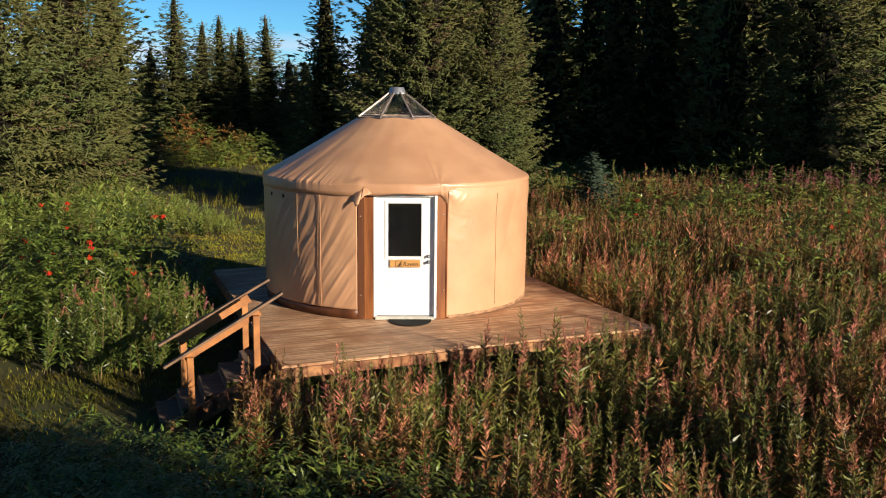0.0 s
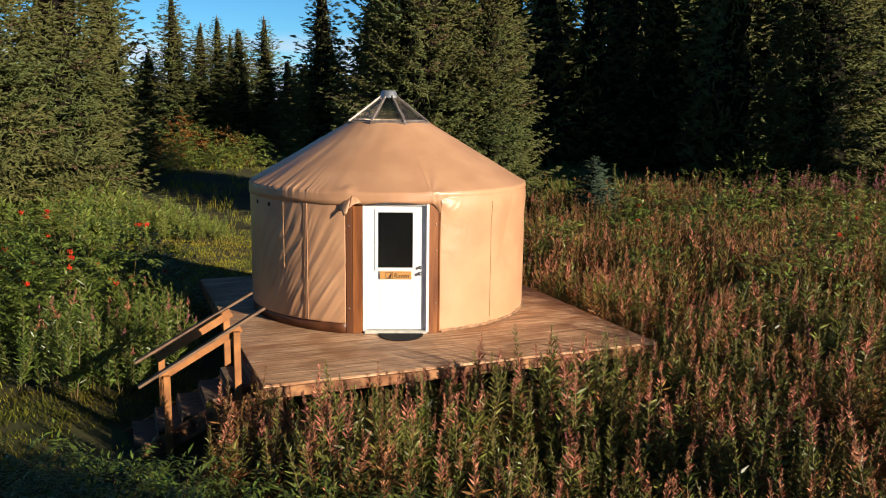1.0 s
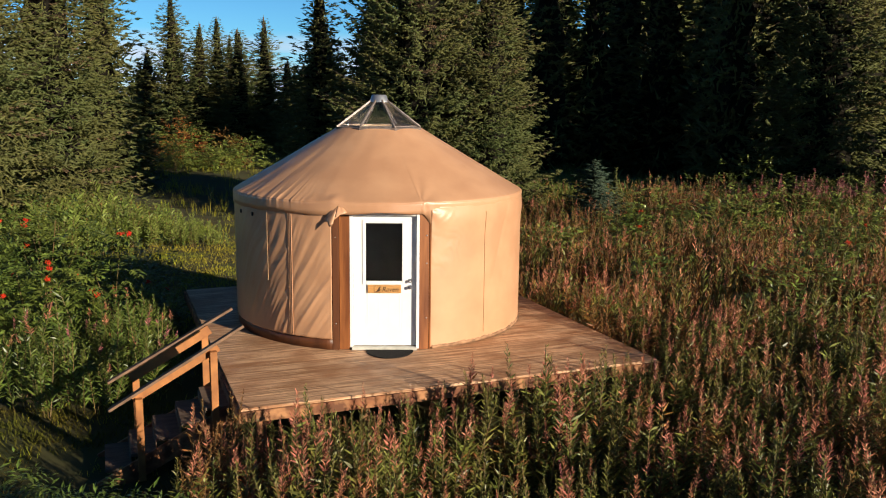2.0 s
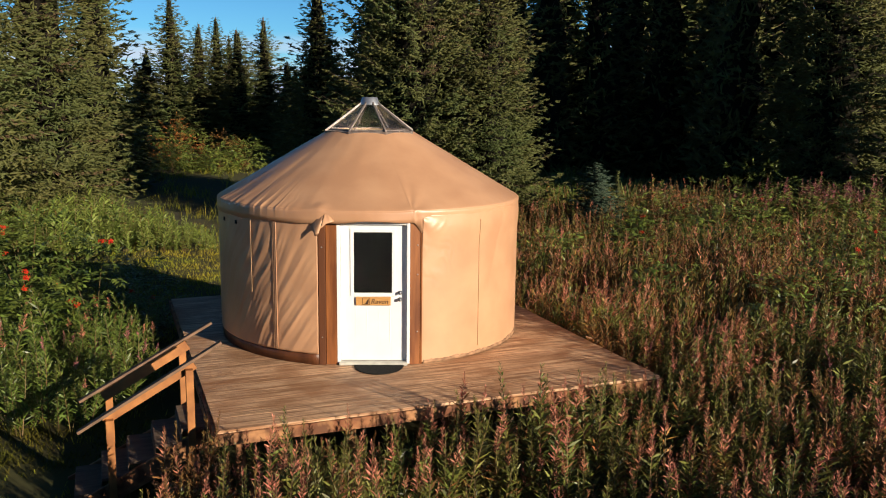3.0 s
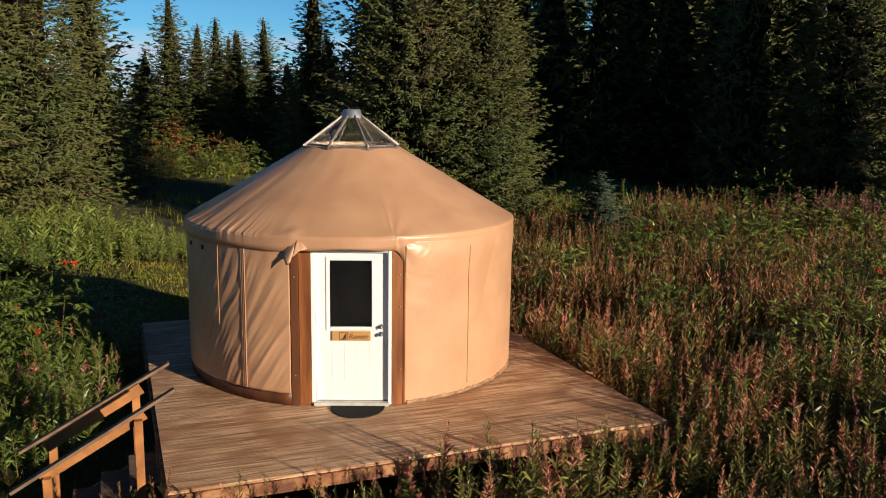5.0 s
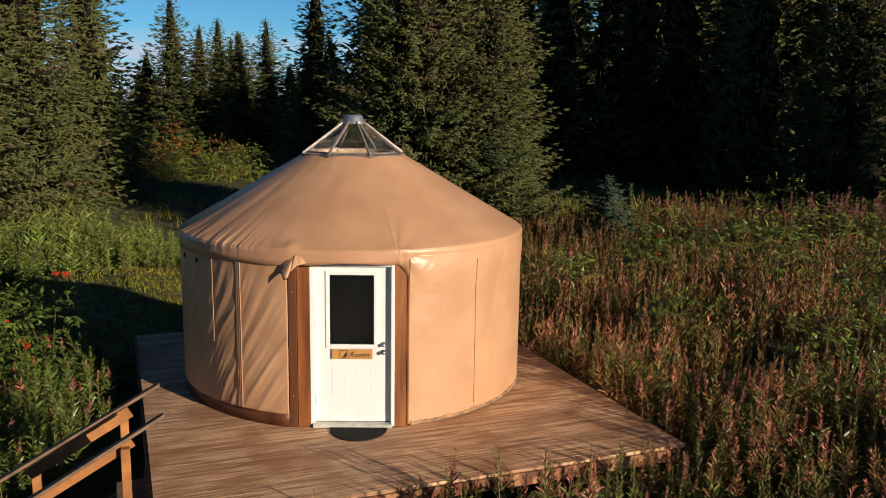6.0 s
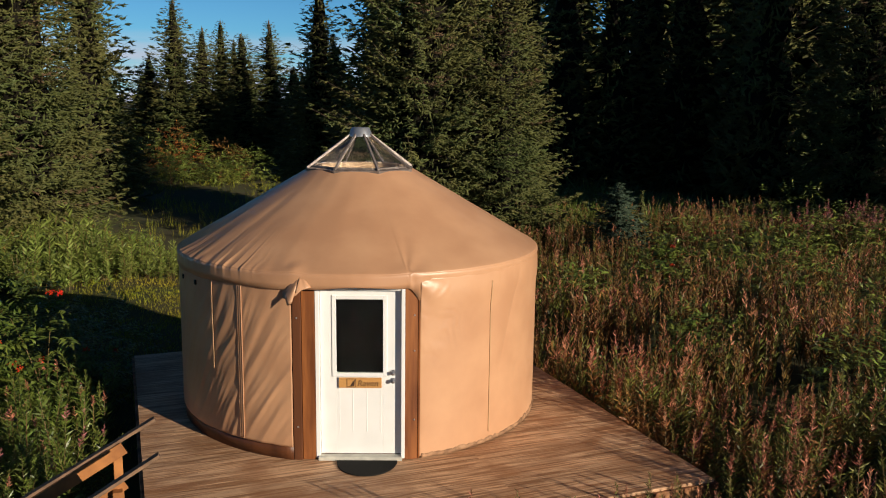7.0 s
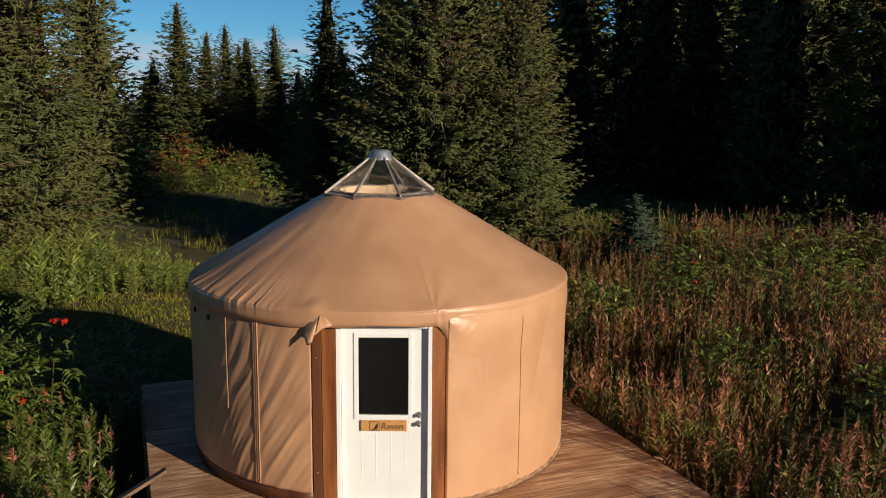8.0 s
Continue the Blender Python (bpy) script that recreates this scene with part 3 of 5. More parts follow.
def build_door():
    y = 15.15 - CY
    frame_l, frame_r = 0.06 - CX, 1.115 - CX
    bay = part("door_bay", box(DOOR_L - 0.02, DOOR_R + 0.02, y + 0.09, y + 0.16, 0.0, 2.2), STAINED, yurt, "timber framing round the door")
    part("stile", box(DOOR_L, DOOR_L + 0.1, y - 0.03, y + 0.088, 0.004, 2.2), STAINED, bay, "dark brown timber post")
    part("stile", box(DOOR_L + 0.104, frame_l - 0.003, y - 0.005, y + 0.088, 0.004, 2.2), PLY, bay, "varnished brown trim board")
    m = Matrix.Translation((frame_r + 0.003, y + 0.0, 0)) @ Matrix.Rotation(radians(14), 4, "Z")
    part("stile", box(0, 0.15, 0.0, 0.03, 0.004, 2.16, 0.003, m), PLY, bay, "varnished plywood trim board")
    part("stile", box(DOOR_R - 0.012, DOOR_R + 0.012, y + 0.032, y + 0.088, 0.004, 2.12), PLY, bay)
    for bx, bz in ((DOOR_L + 0.05, 0.42), (DOOR_L + 0.05, 1.75), (frame_r + 0.11, 1.78), (frame_r + 0.11, 1.35), (frame_r + 0.11, 0.5)):
        bm = lathe([(0.0, 0.012), (0.008, 0.01), (0.011, 0.0)], 8)
        bm.transform(Matrix.Translation((bx, y - 0.03 if bx < 0 else y + 0.027, bz)) @ Matrix.Rotation(radians(90), 4, "X"))
        part("bolt", bm, GALV, bay, "small bolt head")
    part("jamb", box(frame_l, frame_l + 0.05, y - 0.0, y + 0.088, 0.02, 2.16), WHITE, bay, "white painted door jamb")
    part("jamb", box(frame_r - 0.045, frame_r, y - 0.01, y + 0.088, 0.02, 2.16), WHITE, bay, "white painted door jamb")
    part("head_jamb", box(frame_l + 0.05, frame_r - 0.045, y - 0.0, y + 0.088, 2.075, 2.16), WHITE, bay)
    part("threshold", box(frame_l + 0.03, frame_r - 0.03, y - 0.05, y + 0.06, 0.003, 0.05), SILL, bay, "worn pale door sill")
    door = part("door", door_slab(frame_l + 0.053, frame_r - 0.048, y + 0.062), WHITE, yurt, "white half-glazed door, shut")
    x0, x1 = 0.302 - CX, 0.852 - CX
    z0, z1 = 1.068, 1.957
    yy = y + 0.062
    fr = joined(box(x0 - 0.05, x0, yy - 0.014, yy + 0.002, z0 - 0.05, z1 + 0.05), box(x1, x1 + 0.05, yy - 0.014, yy + 0.002, z0 - 0.05, z1 + 0.05),
                box(x0, x1, yy - 0.014, yy + 0.002, z0 - 0.05, z0), box(x0, x1, yy - 0.014, yy + 0.002, z1, z1 + 0.05))
    part("window_frame", fr, WHITE, door)
    pane = part("pane", box(x0 - 0.002, x1 + 0.002, yy - 0.003, yy + 0.004, z0 - 0.002, z1 + 0.002, 0), GLASS, door, "dark window glass")
    # a near-black sheet paints the unlit room behind the pane
    part("dark_backing", box(x0, x1, yy + 0.026, yy + 0.034, z0 + 0.001, z1 - 0.001, 0), DARK, door, "near-black sheet in place of the unlit room behind the glass")
    for xg in (0.335, 0.495, 0.66, 0.825):
        part("panel_groove", box(xg - CX - 0.006, xg - CX + 0.006, yy - 0.0022, yy + 0.002, 0.33, 0.86, 0.001), WHITE, door)
    sign = part("sign", box(0.33 - CX, 0.838 - CX, yy - 0.03, yy - 0.014, 0.885, 1.012, 0.004), PLAQUE, door, "wooden name plaque with a square emblem and lettering")
    part("emblem", box(0.425 - CX, 0.535 - CX, yy - 0.033, yy - 0.0305, 0.895, 1.0, 0), BURNT, sign, "dark square emblem")
    part("emblem_ground", box(0.432 - CX, 0.528 - CX, yy - 0.035, yy - 0.0335, 0.902, 0.993, 0), PLAQUE, sign)
    bm = bmesh.new()
    vs = [bm.verts.new((u - CX, yy - 0.0365, v)) for u, v in ((0.437, 0.906), (0.47, 0.92), (0.495, 0.965), (0.523, 0.988), (0.518, 0.94), (0.51, 0.91), (0.48, 0.906))]
    bm.faces.new(vs)
    part("emblem_mark", bm, BURNT, sign)
    cu = bpy.data.curves.new("lettering", "FONT")
    cu.body, cu.size, cu.extrude, cu.shear = "Raven", 0.103, 0.001, 0.25
    tmp = new("lettering_source", cu)
    me = bpy.data.meshes.new_from_object(tmp.evaluated_get(bpy.context.evaluated_depsgraph_get()))
    bpy.data.objects.remove(tmp)
    bpy.data.curves.remove(cu)
    me.materials.clear()
    me.materials.append(BURNT)
    t = new("lettering", me)
    t.parent = sign
    t.matrix_local = pose(0.545 - CX, yy - 0.0325, 0.91, 90, 0, 0)
    for z in (1.075, 0.975):
        hx = 0.972 - CX
        bm = lathe([(0.0, 0.0), (0.03, 0.0), (0.03, 0.012), (0.014, 0.016), (0.014, 0.035), (0.024, 0.045), (0.024, 0.06), (0.0, 0.065)], 16)
        bm.transform(Matrix.Translation((hx, yy, z)) @ Matrix.Rotation(radians(90), 4, "X"))
        part("deadbolt" if z > 1 else "door_knob", bm, STEEL, door, "dull metal lock" if z > 1 else "dull metal round knob", True)


def joined(*pieces):
    """Several bmeshes as one."""
    whole = bmesh.new()
    for b in pieces:
        me = bpy.data.meshes.new("t")
        b.to_mesh(me)
        b.free()
        whole.from_mesh(me)
        bpy.data.meshes.remove(me)
    return whole


def door_slab(x0, x1, y):
    """The leaf, with the opening of its window."""
    wx0, wx1, wz0, wz1 = 0.302 - CX, 0.852 - CX, 1.068, 1.957
    b = (y, y + 0.04)
    return joined(box(x0, wx0, *b, 0.055, 2.072, 0.002), box(wx1, x1, *b, 0.055, 2.072, 0.002), box(wx0, wx1, *b, 0.055, wz0, 0), box(wx0, wx1, *b, wz1, 2.072, 0))


build_wall()
build_roof(ROOF, "roof_canvas", "tan canvas conical roof with radial wrinkles")
build_roof(VALANCE, "roof_valance", "canvas valance hanging from the eave")
build_skylight()
build_fittings()
build_flap()
build_door()


# door mat: a half oval of rubber
def build_mat():
    bm = bmesh.new()
    n = 24
    pts = [(0.36 * math.cos(math.pi * i / n), -0.42 * math.sin(math.pi * i / n)) for i in range(n + 1)]
    f = bm.faces.new([bm.verts.new((x, y, 0.0)) for x, y in pts])
    r = bmesh.ops.extrude_face_region(bm, geom=[f])
    for v in r["geom"]:
        if isinstance(v, bmesh.types.BMVert):
            v.co.z += 0.014
    mat = to_object("door_mat", bm, RUBBER)
    mat.location = (0.67, 15.09, 0.004)
    tagged(mat, "black half-round rubber door mat lying on the deck", "door mat")


build_mat()


# ---- stairs, in the deck's axes: out is away from the deck's side ----
def build_stairs():
    st = new("staircase")
    st.matrix_world = DECK
    tagged(st, "timber steps with sloping handrails leading up to the deck", "staircase")
    near, far = 0.58, 1.58
    rise, run = 0.165, 0.31
    for k in range(1, 6):
        part("tread", box(-run * k - 0.05, -run * (k - 1) - 0.05, near + 0.06, far - 0.06, -rise * k - 0.04, -rise * k), TREAD, st)
        part("riser", box(-run * (k - 1) - 0.06, -run * (k - 1) - 0.044, near + 0.06, far - 0.06, -rise * k + 0.003, -rise * (k - 1) - 0.043), TREAD, st)
    for y in (near + 0.035, far - 0.035):
        part("stringer", beam((-0.05, y, -0.28), (-run * 5 - 0.1, y, -rise * 5 - 0.25), 0.04, 0.24), RIM, st, "orange-brown stair stringer")
    for y, sgn in ((near, -1), (far, 1)):
        part("post", box(-0.29, -0.2, y - 0.045, y + 0.045, -0.62, 0.60), RAIL, st)
        part("post", box(-1.21, -1.12, y - 0.045, y + 0.045, -1.0, 0.08), RAIL, st)
        part("handrail", beam((0.14, y, 0.905), (-1.52, y, -0.03 if sgn < 0 else 0.01), 0.09, 0.035), RAILTOP, st, "grey weathered handrail board")
        part("rail", beam((-0.18, y - 0.062 * sgn, 0.648), (-1.24, y - 0.062 * sgn, 0.063), 0.034, 0.135), RAIL, st)


build_stairs()

# ---- spruces ----
def spruce_arrays(seed, height, radius, whorl=0.26, per=8, spray=0.42, gap=0.17, bare=0.03, shape=0.85, ragged=0.3, fat=0.21, fine=False, plain=False, core=0.22, inner=2, lobes=0.0, dead=0.0, fill=500):
    """Trunk and crown of a spruce: whorls of drooping boughs, each with flat sprays of needled twigs."""
    g = np.random.default_rng(seed)
    trunk, crown = Kit(), Kit()
    zs = np.linspace(-0.3, height, 9)
    trunk.stalk([(0.05 * math.sin(z), 0.05 * math.cos(z * 0.7), z) for z in zs], height * 0.011, 0, 8)
    hs, az, ln = [], [], []
    h = height * bare + 0.1
    while h < height * 0.985:
        f = h / height
        reach = radius * (1 - f) ** shape * (0.75 + 0.25 * min(1, f * 8))
        n = max(3, int(round(per * (0.45 + 0.55 * (1 - f)))))
        a = g.uniform(0, 2 * math.pi) + np.arange(n) * 2 * math.pi / n + g.normal(0, 0.2, n)
        hs.append(h + g.normal(0, 0.08, n))
        az.append(a)
        lump = np.sin(2.0 * a + 1.9 * h + seed) + np.sin(3.0 * a - 2.7 * h + 2 * seed)      # boughs gather in tiers and lobes
        ln.append(np.maximum(0.025 * height, reach * (1 - ragged * g.random(n) ** 1.5 + 0.06 * g.normal(0, 1, n) + lobes * lump)))
        h += whorl * (0.55 + 0.6 * (1 - f)) * g.uniform(0.8, 1.2)
    hs, az, ln = np.concatenate(hs), np.concatenate(az), np.concatenate(ln)
    o, w, u, s, dry = [], [], [], [], []
    # a jagged near-black core round the trunk: the crown's inner shade put into colour
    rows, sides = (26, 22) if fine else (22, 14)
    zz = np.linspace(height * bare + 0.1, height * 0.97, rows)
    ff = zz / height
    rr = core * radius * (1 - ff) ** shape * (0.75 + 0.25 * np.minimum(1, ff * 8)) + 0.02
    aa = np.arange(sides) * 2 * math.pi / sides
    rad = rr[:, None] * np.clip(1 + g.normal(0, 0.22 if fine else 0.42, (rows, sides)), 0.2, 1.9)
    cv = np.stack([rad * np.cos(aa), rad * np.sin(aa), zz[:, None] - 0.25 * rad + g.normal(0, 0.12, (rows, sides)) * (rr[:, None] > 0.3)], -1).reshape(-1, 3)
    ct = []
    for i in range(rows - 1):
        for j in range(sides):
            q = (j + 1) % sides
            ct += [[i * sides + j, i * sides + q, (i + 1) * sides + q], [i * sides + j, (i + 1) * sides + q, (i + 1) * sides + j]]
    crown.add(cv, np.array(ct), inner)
    # half-hidden shoots between the trunk and the outer sprays
    f = bare + 0.1 / height + (0.97 - bare) * (1 - np.sqrt(g.uniform(0.002, 1, fill)))
    a = g.uniform(-math.pi - 0.4, 0.4, fill) if fine else g.uniform(0, 2 * math.pi, fill)
    r = radius * (1 - f) ** shape * (0.75 + 0.25 * np.minimum(1, f * 8)) * g.uniform(0.2, 0.72, fill)
    fo = np.stack([r * np.cos(a), r * np.sin(a), f * height - 0.18 * r], -1)
    fw = np.stack([np.cos(a), np.sin(a), g.uniform(-0.7, 0.4, fill) + 0.6 * f], -1) + g.normal(0, 0.35, (fill, 3))
    crown.cones(fo, fw, spray * (0.35 + 0.6 * (1 - f)) * g.uniform(0.6, 1.3, fill), spray * fat * 0.5 * g.uniform(0.7, 1.4, fill), 0)
    for hh, a, L in zip(hs, az, ln):
        back = fine and math.sin(a) > 0.45          # boughs turned to the wood are plainer
        if back and g.random() < 0.7:
            continue
        f = hh / height
        pitch0 = 0.55 * f + 0.12 - 0.35 * (1 - f) + g.normal(0, 0.08)
        k = max(2, int(L / gap * (0.5 if back else 1)))
        t = np.linspace(0.3 if L > 0.8 else 0.0, 1.0, k)
        d = np.array([math.cos(a), math.sin(a), 0.0])
        side = np.array([-math.sin(a), math.cos(a), 0.0])
        sag = -0.16 * L * np.sin(t * math.pi * 0.8) + 0.10 * L * t ** 3
        p = np.array([0, 0, hh]) + d * (L * t)[:, None] * math.cos(pitch0)
        p[:, 2] += L * t * math.sin(pitch0) + sag
        bare_bough = g.random() < dead * (1 + math.sin(2.2 * a + 0.5 * hh + seed))
        size = spray * (1.05 - 0.45 * t) * min(1.0, 0.22 + L * 14 / height / 1.9)
        for sg in (-1, 1):
            way = d[None] * 0.75 + sg * side[None] * g.uniform(0.55, 1.1, (k, 1)) + np.array([0, 0, 1.0]) * g.normal(-0.22, 0.16, (k, 1))
            o.append(p); w.append(way); u.append(np.tile([0, 0, 1.0], (k, 1)) + g.normal(0, 0.25, (k, 3))); s.append(size * g.uniform(0.75, 1.2, k)); dry.append(np.full(k, bare_bough) & (t < 0.85))
        o.append(p[-1:]); w.append((d + np.array([0, 0, 0.12]))[None]); u.append(np.array([[0, 0, 1.0]])); s.append(size[-1:] * 1.1); dry.append(np.zeros(1, bool))
        if L > 0.7:
            q = max(2, int(L / (gap * (0.5 if fine else 1.6))))
            tq = g.uniform(0.45, 0.9, q)
            inner = np.array([0, 0, hh]) + d * (L * tq)[:, None] * math.cos(pitch0) + g.normal(0, 0.08, (q, 3))
            inner[:, 2] += L * tq * math.sin(pitch0) - 0.1 * L
            crown.twigs(inner, d[None] + g.normal(0, 0.5, (q, 3)), np.array([[0, 0, 1.0]]) + g.normal(0, 0.9, (q, 3)), spray * 0.5, spray * 0.13, 0)
        if L > 0.9:
            crown.stalk([p[0], p[k // 2], p[-1]], 0.01 + 0.004 * L, 1)
    o, w, u, s, dry = np.concatenate(o), np.concatenate(w), np.concatenate(u), np.concatenate(s), np.concatenate(dry)
    # each spray: a leading shoot and pairs of side shoots
    shoots = [(0.0, 0.0, 0.62), (0.5, 0.0, 0.5), (0.08, 0.8, 0.5), (0.08, -0.8, 0.5), (0.35, 0.75, 0.44), (0.35, -0.75, 0.44)]
    if plain:
        shoots = [(0.0, 0.0, 1.0), (0.08, 0.75, 0.6), (0.08, -0.75, 0.6), (0.42, 0.65, 0.45)]
    if fine:
        shoots = [(0.0, 0.0, 0.46), (0.42, 0.0, 0.42), (0.06, 0.9, 0.37), (0.06, -0.9, 0.37), (0.28, 0.85, 0.35), (0.28, -0.85, 0.35), (0.52, 0.75, 0.3), (0.52, -0.75, 0.3)]
    F = frames_from(w, u)
    for at, ang, le in shoots:
        way = F[..., 1] * math.cos(ang) + F[..., 0] * math.sin(ang) + g.normal(0, 0.12, o.shape)
        way = way + F[..., 2] * g.uniform(-0.35, 0.55, (len(o), 1))
        oo = o + F[..., 1] * (s * at)[:, None]
        crown.cones(oo, way, s * le, np.maximum(0.012, s * fat * 0.5) * np.where(dry, 0.45, 1.0), np.repeat(np.where(dry, 3, 0), 3))
    # leader
    crown.slips(np.array([[0, 0, height * 0.97]] * 2), np.array([[0, 0, 1.0]] * 2), np.array([[1.0, 0, 0], [0, 1.0, 0]]), height * 0.05, 0.06, 0)
    tv, tt, tm = trunk.arrays()
    cv, ct, cm = crown.arrays()
    return (tv, tt, tm), (cv, ct, cm)


def spruce_meshes(seed, height, radius, blue=False, **more):
    (tv, tt, tm), (cv, ct, cm) = spruce_arrays(seed, height, radius, **more)
    return (from_arrays("trunk", tv, tt, [BARK], tm, True), from_arrays("crown", cv, ct, [NEEDLE_BLUE if blue else NEEDLE, BARK, CORE_SHADE, DEADTWIG], cm, True))


def plant_spruce(meshes, x, y, turn, scale, label, group=""):
    tree = new("spruce_tree")
    z = float(ground_z(x, y))
    sc = scale if isinstance(scale, tuple) else (scale,) * 3
    tree.matrix_world = Matrix.LocRotScale((x, y, z - 0.05), Euler((0, 0, turn)), sc)
    for nm, me in zip(("trunk", "crown"), meshes):
        ob = new(nm, me)
        ob.parent = tree
    return tagged(tree, label, "tree", group)


LIT = "tall green spruce with drooping boughs, lit by low sun"
SHADE = "dark spruce standing in shade at the wood's edge, some unseen and added to cast it"
FAR = "distant slim spruce with a sunlit top"
big_a = spruce_meshes(11, 15.0, 4.3, whorl=0.32, per=16, spray=0.46, gap=0.30, shape=0.75, fat=0.15, fine=True, core=0.24, lobes=0.11, dead=0.13, fill=3200)
big_b = spruce_meshes(12, 14.5, 3.4, whorl=0.31, per=15, spray=0.42, gap=0.28, ragged=0.3, fat=0.15, fine=True, core=0.24, lobes=0.09, dead=0.12, fill=3000)
big_r = spruce_meshes(17, 15.0, 4.2, whorl=0.33, per=14, spray=0.52, gap=0.33, shape=0.75, fat=0.13, fine=True, core=0.24, lobes=0.12, dead=0.05, fill=2200)
mid_c = spruce_meshes(13, 14.0, 3.2, whorl=0.40, per=11, spray=0.55, gap=0.52, ragged=0.3, fat=0.2, core=0.22, lobes=0.08, fill=2200)
far_f = spruce_meshes(16, 14.0, 3.1, whorl=0.42, per=10, spray=0.78, gap=0.75, ragged=0.3, fat=0.17, shape=0.62, plain=True, core=0.2, lobes=0.05, fill=1100)
far_g = spruce_meshes(18, 14.0, 3.0, whorl=0.42, per=10, spray=0.74, gap=0.75, ragged=0.35, fat=0.17, shape=0.7, plain=True, core=0.2, lobes=0.07, fill=1100)
low_d = spruce_meshes(14, 14.0, 3.3, whorl=0.7, per=8, spray=0.8, gap=0.85, plain=True, ragged=0.4, fat=0.2, core=0.34, fill=800)
low_e = spruce_meshes(15, 14.0, 2.8, whorl=0.75, per=7, spray=0.8, gap=0.85, plain=True, ragged=0.5, fat=0.22, core=0.4, fill=800)
low_z = spruce_meshes(19, 14.0, 3.0, whorl=1.4, per=6, spray=1.5, gap=1.8, plain=True, ragged=0.4, fat=0.3, core=0.55, fill=150)
for me, x, y, turn, sc, lab in (
        (big_a, -14.2, 31.6, 0.2, (1.05, 1.05, 1.25), LIT), (big_b, -12.7, 35.6, 0.2, (1.22, 1.22, 1.15), LIT), (mid_c, -14.9, 47.0, 2.0, (1.1, 1.1, 1.15), SHADE), (low_d, -19.0, 34.0, 4.0, 1.1, LIT),
        (big_a, 1.2, 35.0, -0.35, (1.03, 1.03, 1.08), LIT), (big_b, 3.8, 34.6, 0.4, (0.95, 0.95, 0.84), LIT), (big_r, 19.6, 41.0, -0.4, (1.15, 1.15, 1.2), LIT), (low_d, 25.6, 46.0, 0.8, (1.2, 1.2, 1.25), LIT)):
    plant_spruce(me, x, y, turn, sc, lab, "spruces round the clearing")
# the wood's edge stands back in an alcove, shaded by the trees that close the meadow's far side and by unseen ones
# added out to the right
for me, x, y, turn, sc in ((mid_c, -3.4, 43.0, 1.0, (0.95, 0.95, 0.8)), (mid_c, -0.4, 38.8, 2.6, (0.95, 0.95, 1.1)), (low_d, 2.7, 38.2, 2.4, (0.7, 0.7, 1.1)),
                           (low_e, 26.9, 26.2, 0.7, (1.4, 1.4, 1.6)), (low_d, 30.1, 25.3, 1.9, (1.4, 1.4, 1.6)), (low_e, 25.0, 28.6, 2.4, (1.1, 1.1, 1.5)), (low_e, 29.7, 26.3, 3.3, (1.2, 1.2, 1.6)), (low_d, 33.5, 21.5, 4.0, (1.4, 1.4, 1.6)), (low_d, 17.6, 48.8, 0.3, (1.0, 1.0, 1.45)), (low_d, 16.8, 44.6, 2.2, (0.85, 0.85, 1.4)), (low_e, 31.0, 28.4, 0.3, (0.75, 0.75, 1.15)), (low_e, 33.5, 32.0, 1.3, (1.0, 1.0, 1.2)), (low_e, 32.5, 22.0, 4.4, (1.4, 1.4, 1.6)),
                           (low_d, 22.4, 44.6, 1.0, (1.3, 1.3, 1.6)), (low_d, 18.6, 47.4, 4.1, (1.3, 1.3, 1.6)), (low_e, 26.5, 47.0, 1.6, 1.3), (low_e, 30.0, 43.0, 2.6, 1.3), (low_e, 34.0, 39.0, 4.6, 1.3),
                           (low_d, 8.6, 52.6, 2.0, (1.1, 1.1, 1.15)), (low_d, 11.6, 53.6, 3.0, (1.15, 1.15, 1.2)), (low_d, 15.4, 52.5, 4.0, (1.15, 1.15, 1.2)), (low_e, 18.8, 54.0, 5.0, (1.2, 1.2, 1.25)), (low_d, 22.5, 52.5, 0.6, 1.3),
                           (low_e, 5.8, 54.0, 2.9, 0.8), (low_e, 7.2, 57.5, 0.4, 1.05), (low_d, 14.8, 60.0, 0.9, 1.35), (low_d, 21.5, 59.0, 5.9, 1.4), (low_e, 27.0, 56.0, 4.9, 1.4), (low_d, 33.0, 50.0, 3.9, 1.4), (low_e, 2.5, 60.0, 2.9, 0.65), (low_d, 38.0, 44.0, 2.0, 1.3)):
    plant_spruce(me, x, y, turn, sc, SHADE, "spruces of the dark wood")
for me, x, y, turn, sc in ((far_f, -19.0, 75.0, 0.5, (1.15, 1.15, 0.90)), (far_g, -16.5, 74.0, 1.5, (1.2, 1.2, 0.74)), (far_f, -16.0, 78.0, 2.5, (0.85, 0.85, 0.80)), (far_g, -14.7, 77.0, 3.5, (0.75, 0.75, 0.69)),
                           (far_f, -13.2, 73.0, 4.5, (1.25, 1.25, 0.70)), (far_g, -11.8, 77.0, 5.5, (1.1, 1.1, 0.80)), (far_f, -9.6, 75.0, 0.2, (1.2, 1.2, 0.54)), (far_g, -22.0, 78.0, 0.9, (1.3, 1.3, 0.60)),
                           (far_f, -7.6, 70.0, 1.9, (1.4, 1.4, 0.50)), (low_d, -5.0, 63.0, 2.9, (1.4, 1.4, 0.62)), (far_f, -25.0, 74.0, 4.0, (1.4, 1.4, 0.75)), (low_d, -2.0, 60.0, 1.0, (1.3, 1.3, 0.75)), (low_d, 1.2, 61.0, 2.0, (1.3, 1.3, 0.6)), (low_d, 4.5, 58.0, 3.0, (1.3, 1.3, 0.6))):
    plant_spruce(me, x, y, turn, sc, FAR, "far row of spruces")
